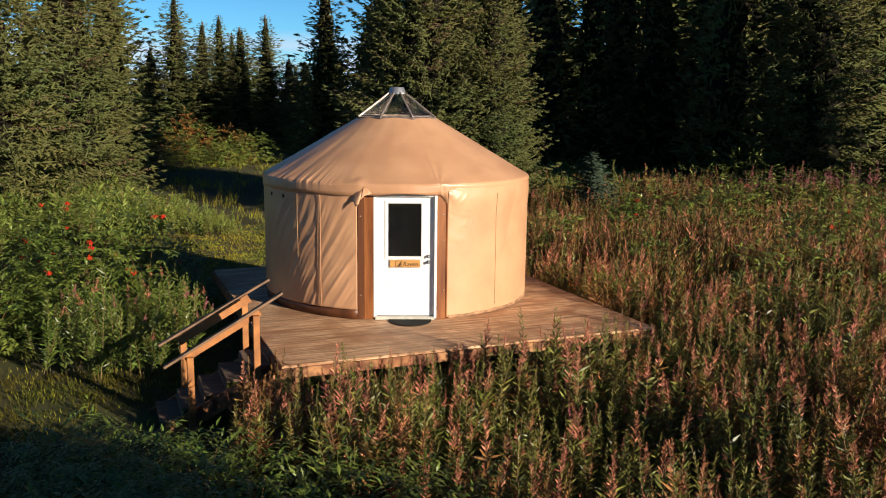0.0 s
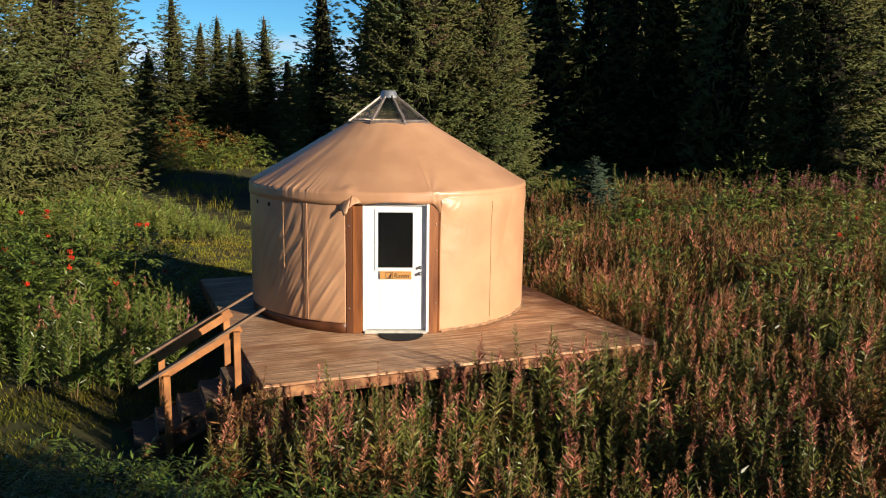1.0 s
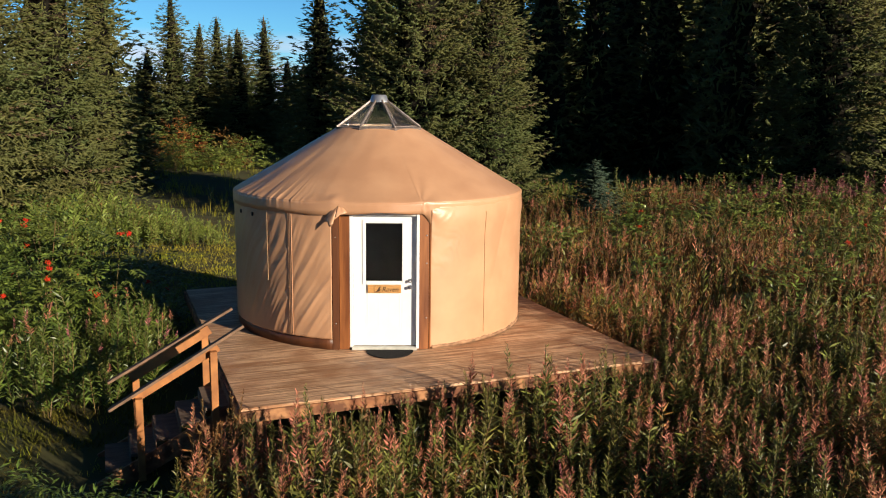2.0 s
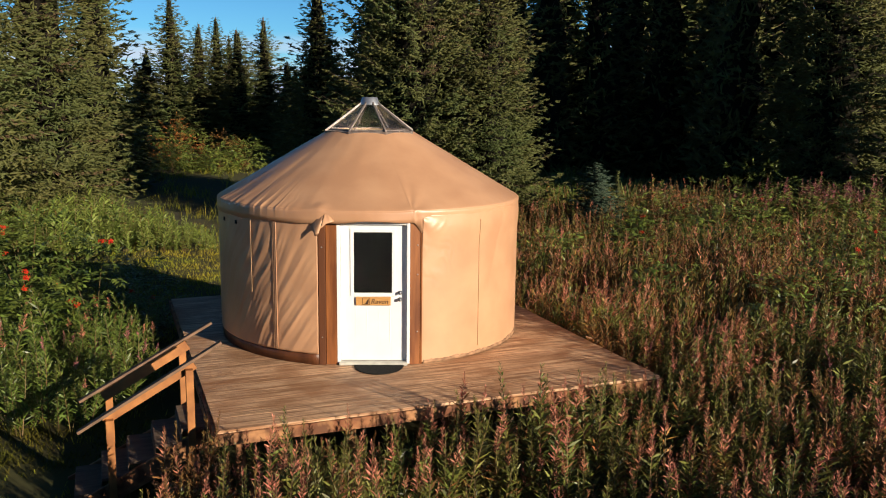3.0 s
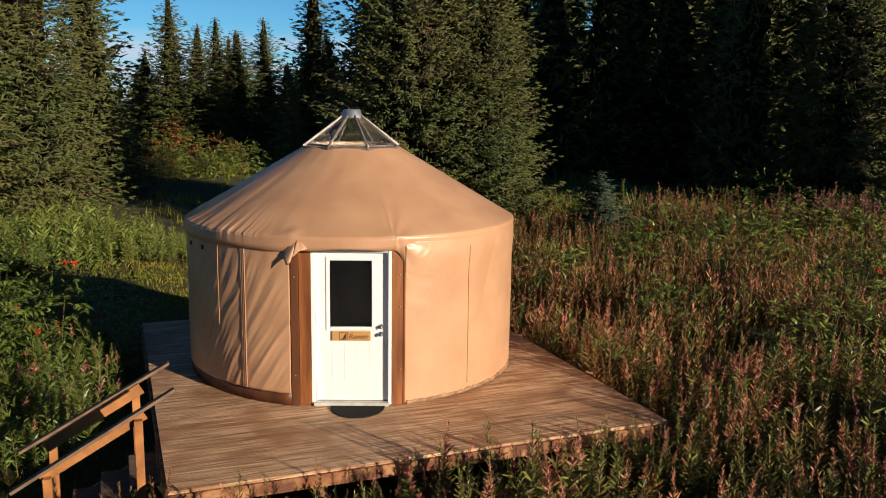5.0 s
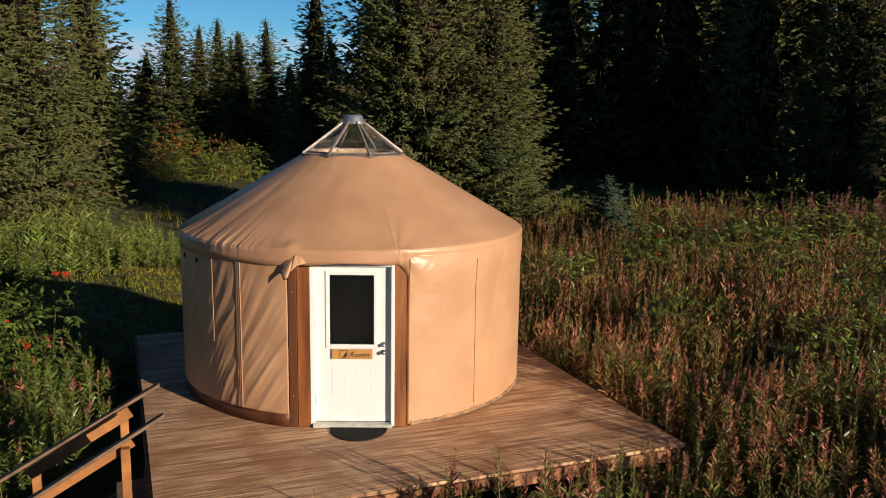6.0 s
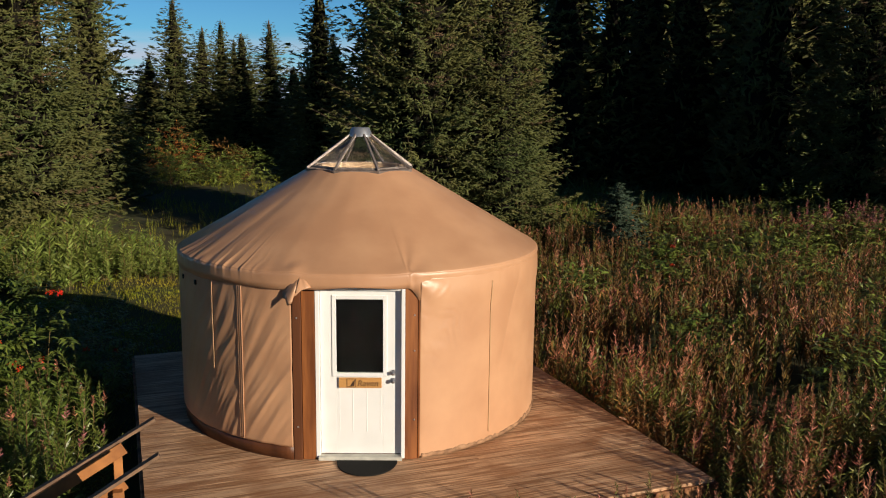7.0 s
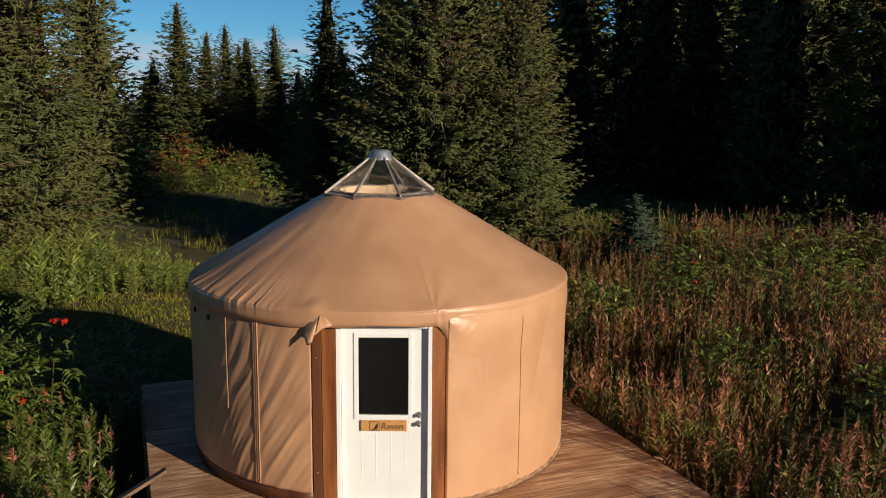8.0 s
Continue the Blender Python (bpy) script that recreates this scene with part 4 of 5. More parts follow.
# three unseen spruces behind the viewer, added to throw shade over the near ground
for x, y, turn, sc in ((7.6, -6.5, 0.3, 1.0), (4.6, -9.2, 1.6, 1.1), (9.4, -12.0, 0.9, 1.15)):
    plant_spruce(low_d, x, y, turn, sc, SHADE, "wood across the meadow")
for k in range(11):                     # an unseen wood added behind the viewer, which closes the clearing and its reflections
    plant_spruce(low_z, -48 + 6.2 * k, -33 - 5 * math.sin(k * 2.1), k * 1.3, 1.0 + 0.1 * math.sin(k), SHADE, "wood across the meadow")
# the deep wood behind, too far off to tell its trees apart
deep = [spruce_arrays(60 + i, 14.0, 3.4, whorl=3.6, per=4, spray=2.4, gap=4.5, fat=0.25, ragged=0.4, plain=True, core=0.5, fill=120)[1] for i in range(3)]
g = np.random.default_rng(61)
p = np.concatenate([np.column_stack([g.uniform(11, 50, 26), g.uniform(60, 74, 26)]), np.column_stack([g.uniform(-55, 6, 14), g.uniform(84, 92, 14)]), np.column_stack([np.linspace(-31, -3, 20), g.uniform(80, 86, 20)]), np.column_stack([np.linspace(1.6, 13, 8), g.uniform(86, 91, 8)])])
p = p[np.abs(p[:, 0] - 1.0 - 0.213 * p[:, 1]) > 1.7]          # a chink of sky between the trunks
n = len(p)
size = np.where(p[:, 0] > 1.4, 1.35, np.where(p[:, 0] < -33, 0.9, 0.5)) * g.uniform(0.85, 1.1, n)
tagged(scatter("deep_wood", deep, g.integers(0, 3, n), np.column_stack([p, ground_z(p[:, 0], p[:, 1])]), g.uniform(0, 6.28, n), size, np.zeros((n, 2)), [NEEDLE, BARK, CORE_SHADE]),
       "dense dark spruce wood behind the clearing", "wood", kind="stuff")
# young spruces out of view, added so that their shadows darken the near ground
young = spruce_meshes(24, 3.9, 1.15, whorl=0.3, per=8, spray=0.5, gap=0.4, plain=True, bare=0.01, fat=0.22, shape=0.6, core=0.6, fill=800)
for x, y, turn, sc in ((4.6, 0.3, 0.0, (1.3, 1.3, 1.45)), (5.4, 1.2, 1.0, (1.3, 1.3, 1.42)), (6.1, 2.1, 2.0, (1.2, 1.2, 1.12)), (6.8, 2.9, 3.0, (1.0, 1.0, 0.88)), (6.3, -0.5, 4.0, (1.3, 1.3, 1.48)), (7.1, 0.4, 5.0, (1.3, 1.3, 1.42)), (7.8, 1.1, 0.5, (1.2, 1.2, 1.02)), (3.9, -0.7, 5.0, 1.2)):
    plant_spruce(young, x, y, turn, sc, "unseen bushy young spruce added to shade the meadow's near end", "young spruces")
small = spruce_meshes(21, 2.3, 1.05, whorl=0.13, per=8, spray=0.3, gap=0.11, blue=True, bare=0.01, shape=0.75, fat=0.16, core=0.06, lobes=0.16, ragged=0.5, fill=500)
slim = spruce_meshes(22, 2.0, 0.42, whorl=0.12, per=6, spray=0.2, gap=0.08, bare=0.01, core=0.08, fill=200)
plant_spruce(small, 7.2, 31.6, 0.4, (1.45, 1.45, 0.98), "young bluish spruce at the back of the meadow")
plant_spruce(slim, 8.15, 32.4, 1.4, 1.0, "slim young green spruce beside the bluish one")


# ---- meadow plants ----
def fireweed(seed, tall, leaves=44, spike=0.3, pods=26, leaf=0.11, broad=0.2, upright=0.0, pod=0.066):
    """A willowherb: an upright stalk, spiralled narrow leaves and a spike of seed pods or flowers."""
    g = np.random.default_rng(seed)
    k = Kit()
    bend = g.normal(0, 0.05, 2)
    def at(z):
        f = z / tall
        return np.stack([bend[0] * f ** 2 * tall, bend[1] * f ** 2 * tall, z], -1)
    k.stalk(at(np.linspace(0, tall, 3)), 0.006, 0)
    z = np.linspace(tall * 0.14, tall * (1 - spike), leaves) + g.normal(0, 0.01, leaves)
    a = np.arange(leaves) * 2.4 + g.normal(0, 0.4, leaves)
    rise = g.uniform(0.25, 1.4, leaves) + upright
    way = np.stack([np.cos(a), np.sin(a), rise], -1)
    size = leaf * (1.15 - 0.5 * (z / tall)) * g.uniform(0.7, 1.25, leaves)
    idx = np.where(g.random(leaves) < 0.06 + 0.2 * (z / tall) ** 2, 3, 1)
    k.slips(at(z), way, np.tile([0, 0, 0.6], (leaves, 1)) + g.normal(0, 0.8, (leaves, 3)), size, size * broad, np.repeat(idx, 2))
    z = np.linspace(tall * (1 - spike), tall * 0.99, pods)
    a = np.arange(pods) * 2.4
    f = (z / tall - (1 - spike)) / spike
    way = np.stack([np.cos(a), np.sin(a), 0.5 + 1.3 * f + g.uniform(-0.3, 0.5, pods)], -1)
    ln = pod * (1 - 0.55 * f) * g.uniform(0.6, 1.3, pods)
    k.slips(at(z), way, np.tile([0, 0, 1.0], (pods, 1)) + g.normal(0, 0.5, (pods, 3)), ln, ln * 0.2, 2)
    return k.arrays()


def spots(x0, x1, y0, y1, density, keep, seed):
    g = np.random.default_rng(seed)
    n = int((x1 - x0) * (y1 - y0) * density)
    p = np.stack([g.uniform(x0, x1, n), g.uniform(y0, y1, n)], -1)
    return p[keep(p[:, 0], p[:, 1], g)]


def deck_axes(x, y):
    c, s = math.cos(radians(19.9)), math.sin(radians(19.9))
    dx, dy = x + 1.09, y - 12.57
    return c * dx + s * dy, -s * dx + c * dy


def off_deck(x, y, margin=0.06):
    u, v = deck_axes(x, y)
    return ~((u > -margin) & (u < DW + margin) & (v > -margin) & (v < DD + margin))


def off_stairs(x, y):
    u, v = deck_axes(x, y)
    return ~((u > -2.6) & (u < 0.1) & (v > 0.35) & (v < 1.9))


def patchy(x, y, scale, seed):
    """A smooth value from -1 to 1 that changes over a few metres."""
    return (np.sin(x / scale + seed) * np.cos(y / scale * 1.13 + 2 * seed) + np.sin((x + y) / scale * 0.61 + 3 * seed) + np.cos((x - 1.7 * y) / scale * 0.47 - seed)) / 3


def oval(cx, cy, rx, ry, x, y):
    return ((x - cx) / rx) ** 2 + ((y - cy) / ry) ** 2 < 1


def in_clump(x, y):
    return oval(-0.6, 8.3, 2.0, 1.25, x, y) | oval(-1.9, 7.6, 1.7, 1.3, x, y) | oval(-1.5, 9.6, 1.3, 0.8, x, y)


# bushes among the fireweed: place, half-width, height, berry clusters
BUSHES = ((10.6, 21.4, 0.9, 1.65, 1), (12.1, 21.9, 1.0, 1.7, 1), (10.3, 28.6, 1.1, 1.8, 0), (11.7, 29.3, 1.3, 2.1, 1), (13.3, 29.0, 1.3, 2.0, 0), (14.9, 28.6, 1.1, 1.8, 0), (13.8, 24.4, 1.1, 1.65, 0), (15.4, 24.7, 1.1, 1.6, 0),
          (8.7, 29.2, 0.9, 1.6, 1), (7.2, 26.6, 0.8, 1.35, 3), (4.8, 25.0, 0.9, 1.15, 0), (8.3, 17.8, 0.8, 1.5, 0), (9.6, 24.6, 1.0, 1.55, 0), (6.3, 20.4, 0.6, 1.2, 0))


def in_bushes(x, y):
    inside = np.zeros(len(x), bool)
    for bx, by, r, tall, nb in BUSHES:
        inside |= oval(bx, by - 0.35, r * 1.15, r * 1.1, x, y)
    return inside


def in_field(x, y, g):
    edge = -1.6 + 0.4 * np.sin(y * 1.3) - 0.25 * ramp01((12.2 - y) / 1.2)
    ok = off_deck(x, y) & off_stairs(x, y)
    u, v = deck_axes(x, y)
    ok &= (x > edge) & (x < 1.6 + 0.56 * y)
    ok &= ~((v > DD) & (u < DW - 1.5))                # behind the yurt the grass is short
    ok &= ~((v > 0) & (u < 0))
    ok &= ~((y < 8.0) & (x < 3.0)) & ~in_clump(x, y) & (~in_bushes(x, y) | (g.random(len(x)) < 0.12))
    ok &= g.random(len(x)) < np.where(((x < 1.0) & (y < 12)) | ((v < 0.2) & (v > -1.5) & (u > 0) & (u < DW + 1.2)) | ((u > DW) & (u < DW + 1.0) & (v < 6)), 1.0, np.where(y < 12.5, 0.85, 0.6) + np.where(y < 12.5, 0.8, 1.6) * patchy(x, y, 0.42, 1.7) + 0.6 * patchy(x, y, 0.17, 0.4))
    return ok & (g.random(len(x)) < np.where(y > 19, 0.72, 1.0))


FIELD_MATS = [STEM, LEAF, SEED, RUST, BLOOM, DRY]


def recolour(t, leaf, top, plain=False):
    v, tri, m = t
    m = np.where(m == 1, leaf, np.where(m == 2, top, np.where((m == 3) & plain, leaf, m)))
    return v, tri, m


def build_field():
    kinds = []
    for i in range(14):
        t = fireweed(100 + i, 1.0, leaves=54 + (i % 3) * 6, spike=(0.30, 0.38, 0.24)[i % 3], pods=40, leaf=0.13, broad=0.155, pod=0.07)
        leaf, top = ((1, 2), (3, 2), (1, 2), (1, 1), (3, 3), (1, 2), (5, 3), (1, 4), (3, 2), (1, 2), (1, 1), (5, 2), (1, 3), (3, 5))[i]
        kinds.append(recolour(t, leaf, top))
    for i in range(14):              # plainer stalks for the far half
        t = fireweed(100 + i, 1.0, leaves=24, spike=(0.30, 0.38, 0.24)[i % 3], pods=16, leaf=0.14, broad=0.17, upright=1.1, pod=0.10)
        leaf, top = ((1, 2), (3, 2), (1, 2), (1, 1), (3, 3), (1, 2), (5, 3), (1, 4), (3, 2), (1, 2), (1, 1), (5, 2), (1, 3), (3, 5))[i]
        kinds.append(recolour(t, leaf, top))
    p = spots(-3, 22, 6.8, 37, 40, in_field, 5)
    g = np.random.default_rng(6)
    n = len(p)
    warm = 1.4 * patchy(p[:, 0], p[:, 1], 0.9, 0.6) + 0.15 * (p[:, 1] > 16) + 0.1 * (p[:, 1] < 12.5) - np.where(p[:, 1] < 15, 0.36, 0.6) + g.normal(0, 0.42, n)
    green = np.array([0, 3, 3, 5, 7, 10, 10])
    red = np.array([1, 4, 6, 8, 11, 12, 13])
    which = np.where(warm > 0.1, red[g.integers(0, 7, n)], green[g.integers(0, 7, n)])
    which = np.where((which == 7) & (g.random(n) < 0.95), 5, which)
    tan = np.array([6, 13, 4, 11])
    which = np.where((p[:, 1] > 15.5) & (p[:, 0] > 3) & (g.random(n) < 0.42 + 0.5 * patchy(p[:, 0], p[:, 1], 1.3, 2.2)), tan[g.integers(0, 4, n)], which)
    size = 1.1 + 0.30 * patchy(p[:, 0], p[:, 1], 0.55, 3.1) + g.normal(0, 0.2, n)
    u, v = deck_axes(p[:, 0], p[:, 1])
    low = (v < 0) & (v > -1.3) & (u > 0) & (u < DW)
    size = np.where(low, size * (0.9 - 0.17 * np.clip(u / DW, 0, 1)), size)
    size = np.where((u > DW) & (u < DW + 2.2) & (v > -1.5) & (v < 6), size * 0.95, size)
    size = np.where((p[:, 0] < 0.3) & (p[:, 1] < 10.2), size * 1.12, size)
    size = np.where((p[:, 0] < -0.4) & (p[:, 1] > 10.2) & (p[:, 1] < 13), size * 0.88, size)
    size = np.where(p[:, 1] > 24.5, size * np.where(p[:, 0] < 9.3, 0.8, 0.9), size)
    place = np.column_stack([p, ground_z(p[:, 0], p[:, 1])])
    lean = g.normal(0, 0.09, (n, 2))
    which = np.where(p[:, 1] > 17.5, which + 14, which)
    ob = scatter("fireweed_meadow", kinds, which, place, g.uniform(0, 6.28, n), size, lean, FIELD_MATS)
    tagged(ob, "dense meadow of fireweed, green leaves and rusty pink seed spikes", "meadow plants", kind="stuff")


build_field()


# ---- shrubs, weeds and grass ----
def elder(seed, tall=1.0, canes=9, spread=0.55, leaf=0.13, berries=0, leaf_index=1, per=26, slim=0.27, flat=True):
    """A shrub of arching canes with feathered leaves, some with clusters of berries."""
    g = np.random.default_rng(seed)
    k = Kit()
    O, W, L = [], [], []
    for c in range(canes):
        a = g.uniform(0, 6.28)
        out = spread * g.uniform(0.15, 1.0)
        top = tall * g.uniform(0.65, 1.0) * (1 - 0.25 * out / spread)
        t = np.linspace(0, 1, 6)
        base = g.normal(0, 0.08, 2)
        pts = np.stack([base[0] + math.cos(a) * out * t ** 1.6, base[1] + math.sin(a) * out * t ** 1.6, top * t], -1)
        k.stalk(pts, 0.005, 0)
        tt = np.sort(g.uniform(0.22, 1.0, per // 3))
        p = np.stack([np.interp(tt, t, pts[:, i]) for i in range(3)], -1)
        b = np.arange(len(tt)) * 2.4 + a
        stem = np.stack([np.cos(b), np.sin(b), g.uniform(0.0, 0.6, len(tt))], -1)
        for j in range(5):                       # leaflets along each leaf stalk
            f = (j + 1) / 5
            side = ((-1) ** j) * (0.9 if j < 4 else 0.0)
            cross = unit(np.cross(stem, [0, 0, 1.0]))
            O.append(p + stem * leaf * 1.3 * f)
            W.append(stem * 0.7 + cross * side + np.array([0, 0, -0.15]))
            L.append(np.full(len(tt), leaf) * g.uniform(0.75, 1.15, len(tt)))
        if berries and c < berries:
            q = pts[-1] + np.array([0, 0, 0.015]) + g.normal(0, 0.018, (18, 3)) * [1, 1, 0.6]
            for e in ([0, 0, 1.0], [1.0, 0.3, 0]):
                k.slips(q, np.tile(e, (18, 1)), g.normal(0, 1, (18, 3)), 0.016, 0.016, 2)
    O, W, L = np.concatenate(O), np.concatenate(W), np.concatenate(L)
    up = np.tile([0, 0, 1.0], (len(O), 1)) + g.normal(0, 0.55, O.shape)
    if flat:
        k.slips(O, W, up, L, L * slim, leaf_index)
    else:
        k.blades(O, W, up, L, L * slim, leaf_index, 0.25)
    return k.arrays()


def tuft(seed, tall, blades=14, index=0, spread=0.08, width=0.007, droop=0.4):
    """A tuft of grass."""
    g = np.random.default_rng(seed)
    k = Kit()
    a = g.uniform(0, 6.28, blades)
    o = np.stack([g.normal(0, spread, blades), g.normal(0, spread, blades), np.zeros(blades)], -1)
    way = np.stack([np.cos(a) * droop, np.sin(a) * droop, np.ones(blades)], -1)
    k.slips(o, way, np.stack([np.cos(a), np.sin(a), np.zeros(blades)], -1), tall * g.uniform(0.5, 1.1, blades), width, index)
    return k.arrays()


def place_plants(name, kinds, p, size, jitter, seed, mats, label, category, lean=0.08, sink=0.02):
    g = np.random.default_rng(seed)
    n = len(p)
    place = np.column_stack([p, ground_z(p[:, 0], p[:, 1]) - sink])
    ob = scatter(name, kinds, g.integers(0, len(kinds), n), place, g.uniform(0, 6.28, n), np.maximum(0.2, size * (1 + g.normal(0, jitter, n))), g.normal(0, lean, (n, 2)), mats)
    return tagged(ob, label, category, kind="stuff")


def elder_bush(name, x, y, rx, ry, tall, seed, label, leaf=0.105, count=330, berries=0, leaves=None, group="", broad=0.34):
    """A rounded shrub: arching canes and compound leaves that hang from a lumpy dome, with clusters of berries."""
    g = np.random.default_rng(seed)
    bush = new(name)
    bush.location = (x, y, float(ground_z(x, y)) - 0.03)
    def dome(az, el):
        lump = 1 + 0.16 * np.sin(3 * az + seed) * np.cos(2 * el + seed) + 0.12 * np.sin(5 * az + 4 * el + 2 * seed) + 0.07 * np.sin(11 * az - 7 * el + seed)
        return np.stack([rx * np.cos(az) * np.cos(el), ry * np.sin(az) * np.cos(el), tall * (0.16 + 0.84 * np.sin(el))], -1) * lump[:, None]
    for k in range(7):
        cane = Kit()
        tip = dome(np.array([k * 2.4]), np.array([g.uniform(0.5, 1.4)]))[0] * 0.85
        t = np.linspace(0, 1, 5)[:, None]
        cane.stalk(np.concatenate([tip[None, :2] * t ** 1.7, tip[2] * t], 1), 0.016, 0)
        v, t, m = cane.arrays()
        part_of(new("cane", from_arrays("cane", v, t, [STEM], m, True)), bush)
    az, el = g.uniform(0, 2 * math.pi, count), np.arcsin(g.uniform(0.0, 1.0, count))
    p = dome(az, el) * np.where(g.random(count) < 0.72, g.uniform(0.86, 1.04, count), g.uniform(0.45, 0.86, count))[:, None]
    out = unit(p * np.array([1, 1, 0.35]) + np.array([0, 0, 0.25]))
    stem = unit(out + g.normal(0, 0.45, p.shape))
    cross = unit(np.cross(stem, [0, 0, 1.0]))
    size = leaf * g.uniform(0.75, 1.25, count)
    kit = Kit()
    for j in range(7):                       # three pairs of leaflets and one at the end
        f = 0.35 + 0.3 * (j // 2)
        sg = 0.0 if j == 6 else (-1) ** j
        o = p + stem * (size * 1.7 * f)[:, None] - np.array([0, 0, 1.0]) * (size * 0.45 * f ** 2)[:, None]
        way = stem * (0.55 if sg else 1.0) + cross * sg * 0.95 + np.array([0, 0, -0.3])
        kit.blades(o, way, np.array([[0, 0, 1.0]]) + 0.5 * out + g.normal(0, 0.3, p.shape), size * g.uniform(0.8, 1.15, count), size * broad, 0, 0.22, 0.15)
    v, t, m = kit.arrays()
    part_of(new("foliage", from_arrays("foliage", v, t, [leaves or LEAF_DEEP], m)), bush)
    for k in range(berries):
        c = dome(np.array([g.uniform(-2.9, 0.3)]), np.array([g.uniform(0.45, 1.25)]))[0] * 0.99
        q = c + g.normal(0, 0.026, (34, 3)) * np.array([1, 1, 0.75])
        kit = Kit()
        for e in ([0, 0, 1.0], [1.0, 0.3, 0]):
            kit.slips(q, np.tile(e, (34, 1)), g.normal(0, 1, (34, 3)), 0.02, 0.02, 0)
        v, t, m = kit.arrays()
        tagged(part_of(new("berry_cluster", from_arrays("berry_cluster", v, t, [BERRY], m)), bush, "cluster of red berries"), "cluster of red berries", kind="stuff")
    return tagged(bush, label, "shrub", group)


def part_of(ob, parent, label=""):
    ob.parent = parent
    if label:
        ob["label"] = label
    return ob


# red-berried elders beside the steps
BERRIED = "leafy green elder bush with clusters of red berries"
for x, y, rx, ry, tall, n, nb in ((-6.2, 19.2, 1.5, 1.3, 2.55, 520, 7), (-4.85, 18.9, 1.0, 1.0, 2.0, 330, 6), (-7.6, 18.4, 1.3, 1.1, 1.95, 380, 3), (-5.95, 17.7, 1.1, 0.9, 1.9, 360, 4),
                                  (-8.6, 20.2, 1.5, 1.2, 2.3, 380, 2), (-4.6, 20.3, 0.9, 1.0, 1.6, 240, 1), (-7.0, 16.6, 1.1, 0.9, 1.3, 300, 1)):
    elder_bush("elder_bush", x, y, rx, ry, tall, int(-x * 10), BERRIED, berries=nb, count=n, leaf=0.145, group="elders beside the steps")
p = spots(-9, -2.4, 12.5, 20.5, 22, lambda x, y, g: (oval(-4.3, 16.2, 1.7, 1.5, x, y) | oval(-3.9, 17.6, 0.9, 1.2, x, y)) & off_deck(x, y, 0.35) & off_stairs(x, y) & (deck_axes(x, y)[0] < -0.3), 33)
side = [recolour(fireweed(300 + i, 1.0, 66, 0.16, 26, 0.135, 0.16), 1, {4: 4, 9: 2}.get(i, 1), True) for i in range(10)]
place_plants("fireweed_thicket", side, p, 1.1 + 0.2 * patchy(p[:, 0], p[:, 1], 0.3, 1.0), 0.2, 34, [STEM, LEAF_DEEP, SEED, RUST, BLOOM, DRY], "tall green fireweed with a few pink flower spikes beside the steps", "meadow plants", lean=0.16)
# leafy stems without spikes along the deck's front edge
p = spots(-2, 6, 9.5, 15, 12, lambda x, y, g: (lambda u, v: (v < -0.1) & (v > -0.75) & (u > 0.1) & (u < DW + 0.2))(*deck_axes(x, y)), 65)
place_plants("fireweed_edge", side[:4] + side[5:9], p, 0.84 - 0.2 * np.clip(deck_axes(p[:, 0], p[:, 1])[0] / DW, 0, 1), 0.1, 66, [STEM, LEAF, SEED, RUST, BLOOM, DRY], "leafy green fireweed along the deck's front edge", "meadow plants")
# broad-leaved shrubs in the foreground
NEAR = "low broad-leaved green elder bush at the meadow's edge"
for x, y, r, tall in ((-0.9, 8.3, 0.9, 1.15), (0.4, 8.2, 0.9, 1.2), (-0.9, 9.5, 0.7, 1.0), (0.1, 9.4, 0.7, 1.05), (-1.75, 9.0, 0.65, 0.95), (1.3, 7.8, 0.8, 1.15), (-1.9, 7.8, 0.8, 1.1), (-0.3, 7.1, 0.9, 1.15),
                      (-2.3, 10.4, 0.6, 0.85), (-1.6, 10.2, 0.6, 0.9), (-2.7, 9.6, 0.65, 0.9), (-2.75, 8.5, 0.7, 0.95), (0.9, 8.9, 0.6, 1.0), (-3.3, 10.8, 0.65, 0.95), (-3.7, 9.8, 0.7, 0.95)):
    elder_bush("elder_bush", x, y, r * 1.1, r, tall, int(50 + 10 * x + y), NEAR, leaf=0.115, count=240, berries=1 if x == 0.1 else 0, broad=0.26, group="elders of the near meadow")
# tall scrub kept below the view, added to cast shade to the left
p = spots(-4.5, 4.0, 4.0, 7.0, 4.0, lambda x, y, g: oval(0.9, 5.5, 2.6, 0.8, x, y), 51)[::2]
place_plants("unseen_scrub", [elder(226 + i, 1.0, 8, 0.3, 0.07, per=42, slim=0.3) for i in range(3)], p, 2.05, 0.05, 52, [STEM, LEAF_DEEP, BERRY], "unseen leafy elder scrub added to shade the near meadow", "shrub")
# green bushes among the fireweed
AMONG = "rounded green leafy bush among the fireweed"
for x, y, r, tall, nb in BUSHES:
    elder_bush("elder_bush", x, y, r * 1.2, r, tall, int(90 + 10 * x + y), AMONG, leaf=0.13 if y < 23 else 0.16, count=250 if y < 23 else 200, berries=nb, leaves=BUSHLEAF, group="bushes among the fireweed")
# tall weeds below the spruces, across the lawn
weeds = [recolour(fireweed(330 + i, 1.0, 48, 0.12, 12, 0.21), 1, (1, 1, 5, 1)[i], True) for i in range(4)]
p = spots(-15, -3.5, 25, 35, 13, lambda x, y, g: (oval(-9.4, 30.6, 4.4, 2.6, x, y) & ~oval(-5.5, 27.6, 3.0, 2.4, x, y)) | oval(-14, 26.5, 2.5, 2.2, x, y), 39)
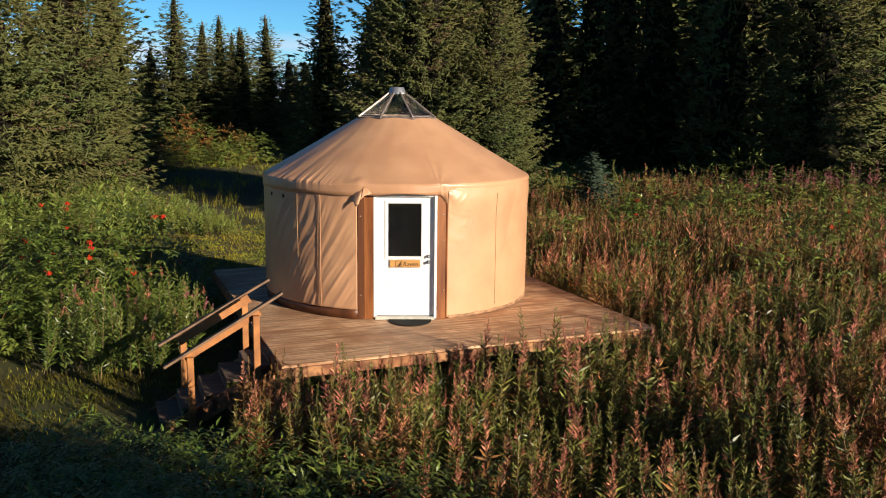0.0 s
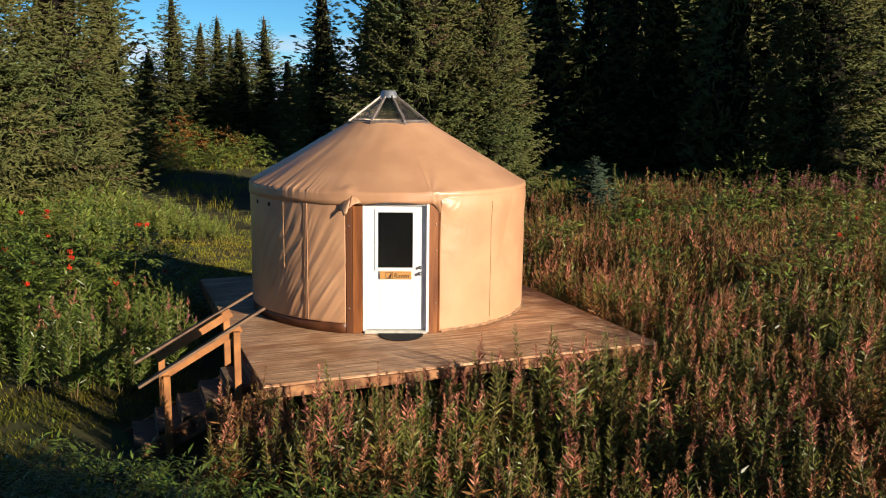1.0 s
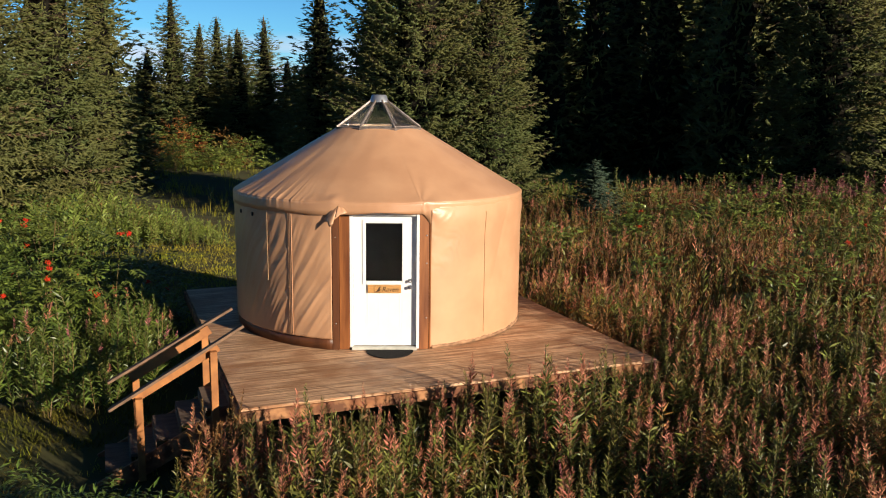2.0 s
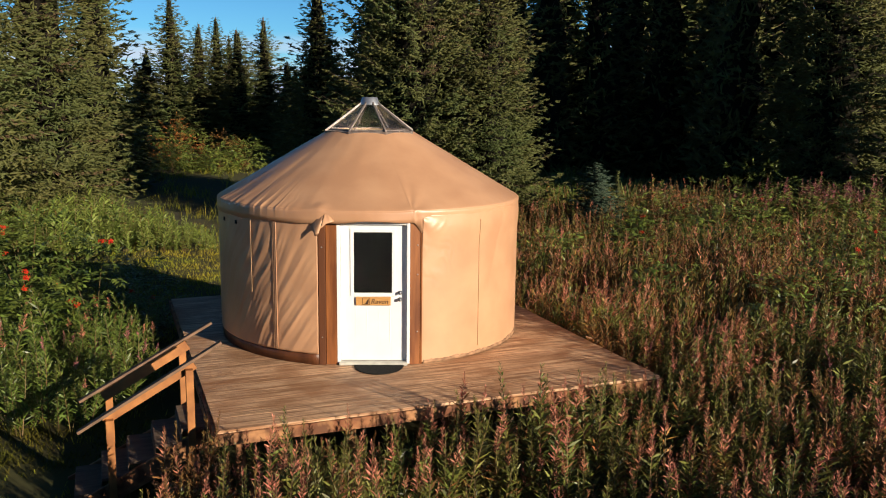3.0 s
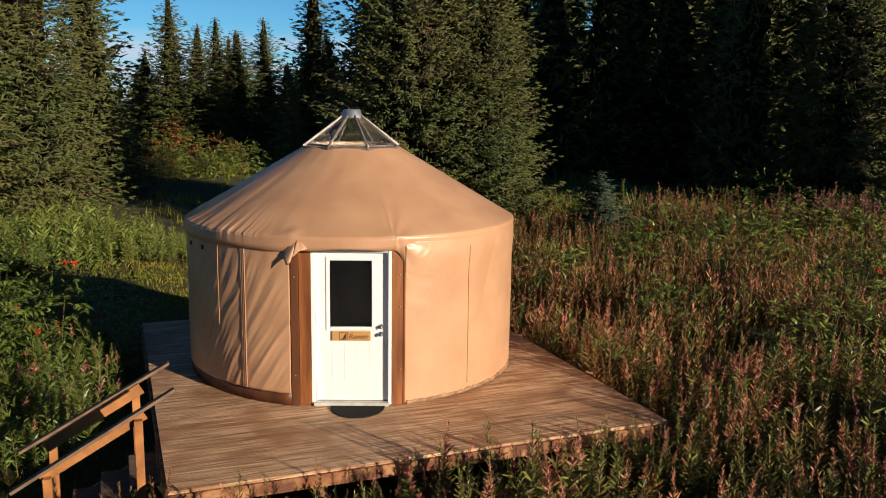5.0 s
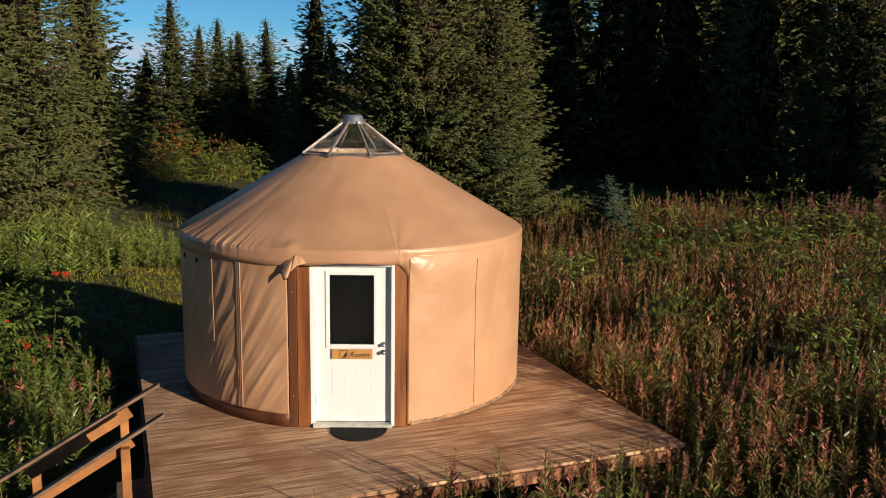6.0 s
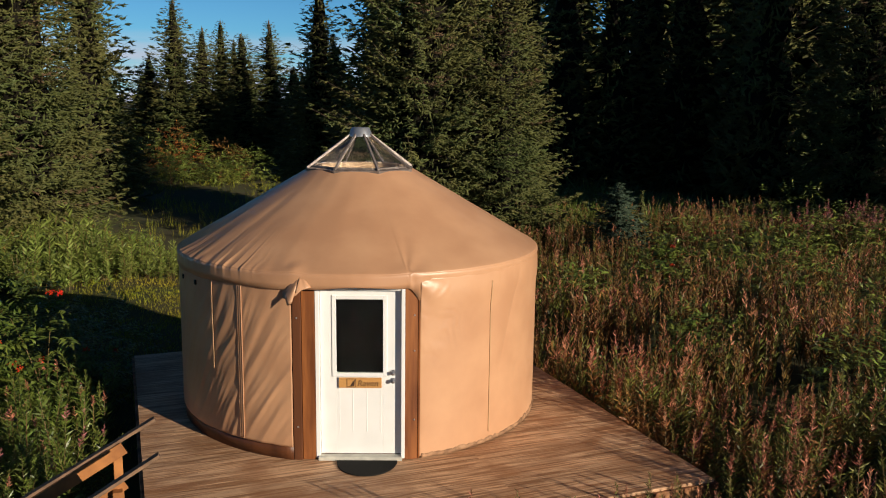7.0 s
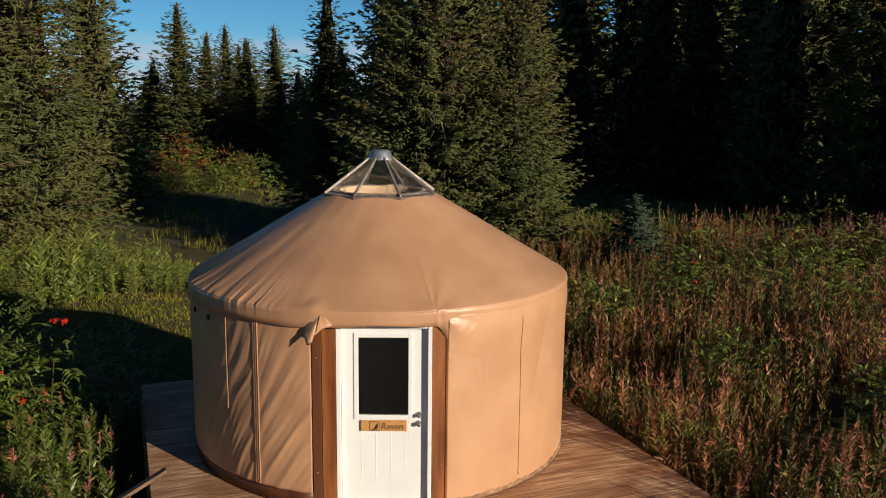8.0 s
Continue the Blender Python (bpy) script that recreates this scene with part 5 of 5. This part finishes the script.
place_plants("tall_weeds", weeds, p, 1.2 - 0.75 * ramp01((p[:, 0] + 9.5) / 4.5), 0.26, 40, [STEM, WEED, SEED, RUST, BLOOM, DRY], "pale green tall weeds growing below the spruces", "weeds")
p = spots(-14, -4.5, 26.5, 33, 1.5, lambda x, y, g: oval(-9.2, 29.8, 4.2, 2.6, x, y) & ~oval(-5.5, 27.6, 3.0, 2.4, x, y), 55)
place_plants("willow_scrub", [elder(350 + i, 1.0, 9, 0.4, 0.1, per=21, slim=0.2) for i in range(4)], p, 1.45 - 0.7 * ramp01((p[:, 0] + 9.0) / 4.0), 0.25, 56, [STEM, WEED, BERRY], "pale green leafy scrub at the foot of the spruces", "shrub")
# turning shrubs across the far clearing
for k, (x, y, r, tall) in enumerate(((-17.6, 57.0, 1.5, 2.0), (-15.6, 56.0, 1.7, 2.5), (-14.2, 58.0, 1.5, 2.7), (-12.7, 56.2, 1.6, 2.3), (-11.0, 57.0, 1.5, 2.0), (-9.4, 56.4, 1.4, 1.9), (-16.6, 54.6, 1.2, 1.6), (-13.4, 54.4, 1.3, 1.7), (-10.6, 54.6, 1.1, 1.4))):
    elder_bush("autumn_shrub", x, y, r, r, tall, 300 + k, "distant shrub turning orange and yellow at the clearing's end", leaf=0.19, count=300, leaves=(BUSHLEAF, WEED, AUTUMN, WEED, DRY, WEED, BUSHLEAF, WEED, BUSHLEAF)[k], group="turning shrubs")
# blooming fireweed along the back of the meadow
p = spots(9.5, 20, 27.5, 33, 5, lambda x, y, g: oval(15.5, 30.6, 3.6, 1.3, x, y) | ((g.random(len(x)) < 0.12) & oval(11.5, 29.5, 3.0, 1.5, x, y)), 47)
place_plants("blooming_fireweed", [recolour(fireweed(360 + i, 1.0, 44, 0.3, 34, 0.12), 1, 4) for i in range(3)], p, 1.72, 0.12, 48, FIELD_MATS, "fireweed in pink bloom along the back of the meadow", "meadow plants")
# dry grass before the young spruces
p = spots(2.0, 11, 22.5, 36, 14, lambda x, y, g: off_deck(x, y) & (oval(6.3, 30.5, 4.2, 4.6, x, y) | oval(4.0, 24.5, 1.8, 3.0, x, y)), 49)
place_plants("dry_grass", [tuft(440 + i, 0.5, 12, i % 4 == 3, 0.1, 0.02, 0.4) for i in range(4)], p, 0.75, 0.25, 50, [DRY, GRASS], "tan dry grass at the back of the meadow", "grass")
# lawn
tufts = [tuft(400 + i, 0.115, 10, 0, 0.12, 0.012, 0.6) for i in range(5)]
p = spots(-14, 3.0, 8.5, 33, 26, lambda x, y, g: off_deck(x, y, 0.0) & (x < 0.5 + 0 * y) & ((x < -1.9) | (y > 19)) & (y > 8.5 + 0 * x) & (x > -0.62 * y + 2) & (g.random(len(x)) < np.where(y < 14.6, 0.12, np.where((y > 19.5) & (x > -9.5) & (y < 31.5), 1.0, 0.3))), 43)
place_plants("lawn_grass", tufts, p, 1.0, 0.25, 44, [GRASS], "short yellow-green grass of the clearing", "grass")
low = [tuft(460 + i, 0.12, 16, 0, 0.11, 0.014, 0.9) for i in range(4)]
p = spots(-9, -1.7, 8.0, 15.2, 34, lambda x, y, g: off_deck(x, y, 0.0) & off_stairs(x, y) & ~in_clump(x, y), 53)
place_plants("mossy_turf", low, p, 1.0, 0.3, 54, [TURF], "low mossy turf round the foot of the steps", "grass", lean=0.2)
rough = [tuft(420 + i, 0.45, 14, 0, 0.12, 0.012, 0.5) for i in range(4)]
p = spots(-22, 12, 32, 60, 1.0, lambda x, y, g: x < -1.5, 45)
place_plants("rough_grass", rough, p, 1.2, 0.3, 46, [GRASS], "rough grass below the trees", "grass")

p = spots(2, 15, 35, 50, 5, lambda x, y, g: oval(8.0, 42.0, 5.0, 7.0, x, y), 57)
place_plants("shade_weeds", [tuft(480 + i, 0.7, 18, i % 2, 0.2, 0.035, 0.7) for i in range(4)], p, 1.2, 0.3, 58, [LEAF_DEEP, LEAF], "dark green weeds between the spruces", "weeds", lean=0.2)

# ---- deck boards ----
def build_boards():
    g = random.Random(3)
    w = 0.142
    n = int(round(DD / w))
    w = DD / n
    meshes = []
    for length in (DW, DW * 0.62, DW * 0.38):
        bm = box(0, length - 0.001, 0.0003, w - 0.0004, -0.036, 0.0, 0.0008)
        me = bpy.data.meshes.new("board")
        bm.to_mesh(me)
        bm.free()
        me.materials.append(BOARD)
        meshes.append((length, me))
    for k in range(n):
        pattern = ((0,), (1, 2), (2, 1))[k % 3]
        x = 0.0
        for i in pattern:
            length, me = meshes[i]
            ob = new("board", me)
            ob.parent = deck
            ob.matrix_local = pose(x, k * w, g.uniform(-0.0008, 0.0008), g.uniform(-0.1, 0.1), 0, 0)
            x += length


build_boards()
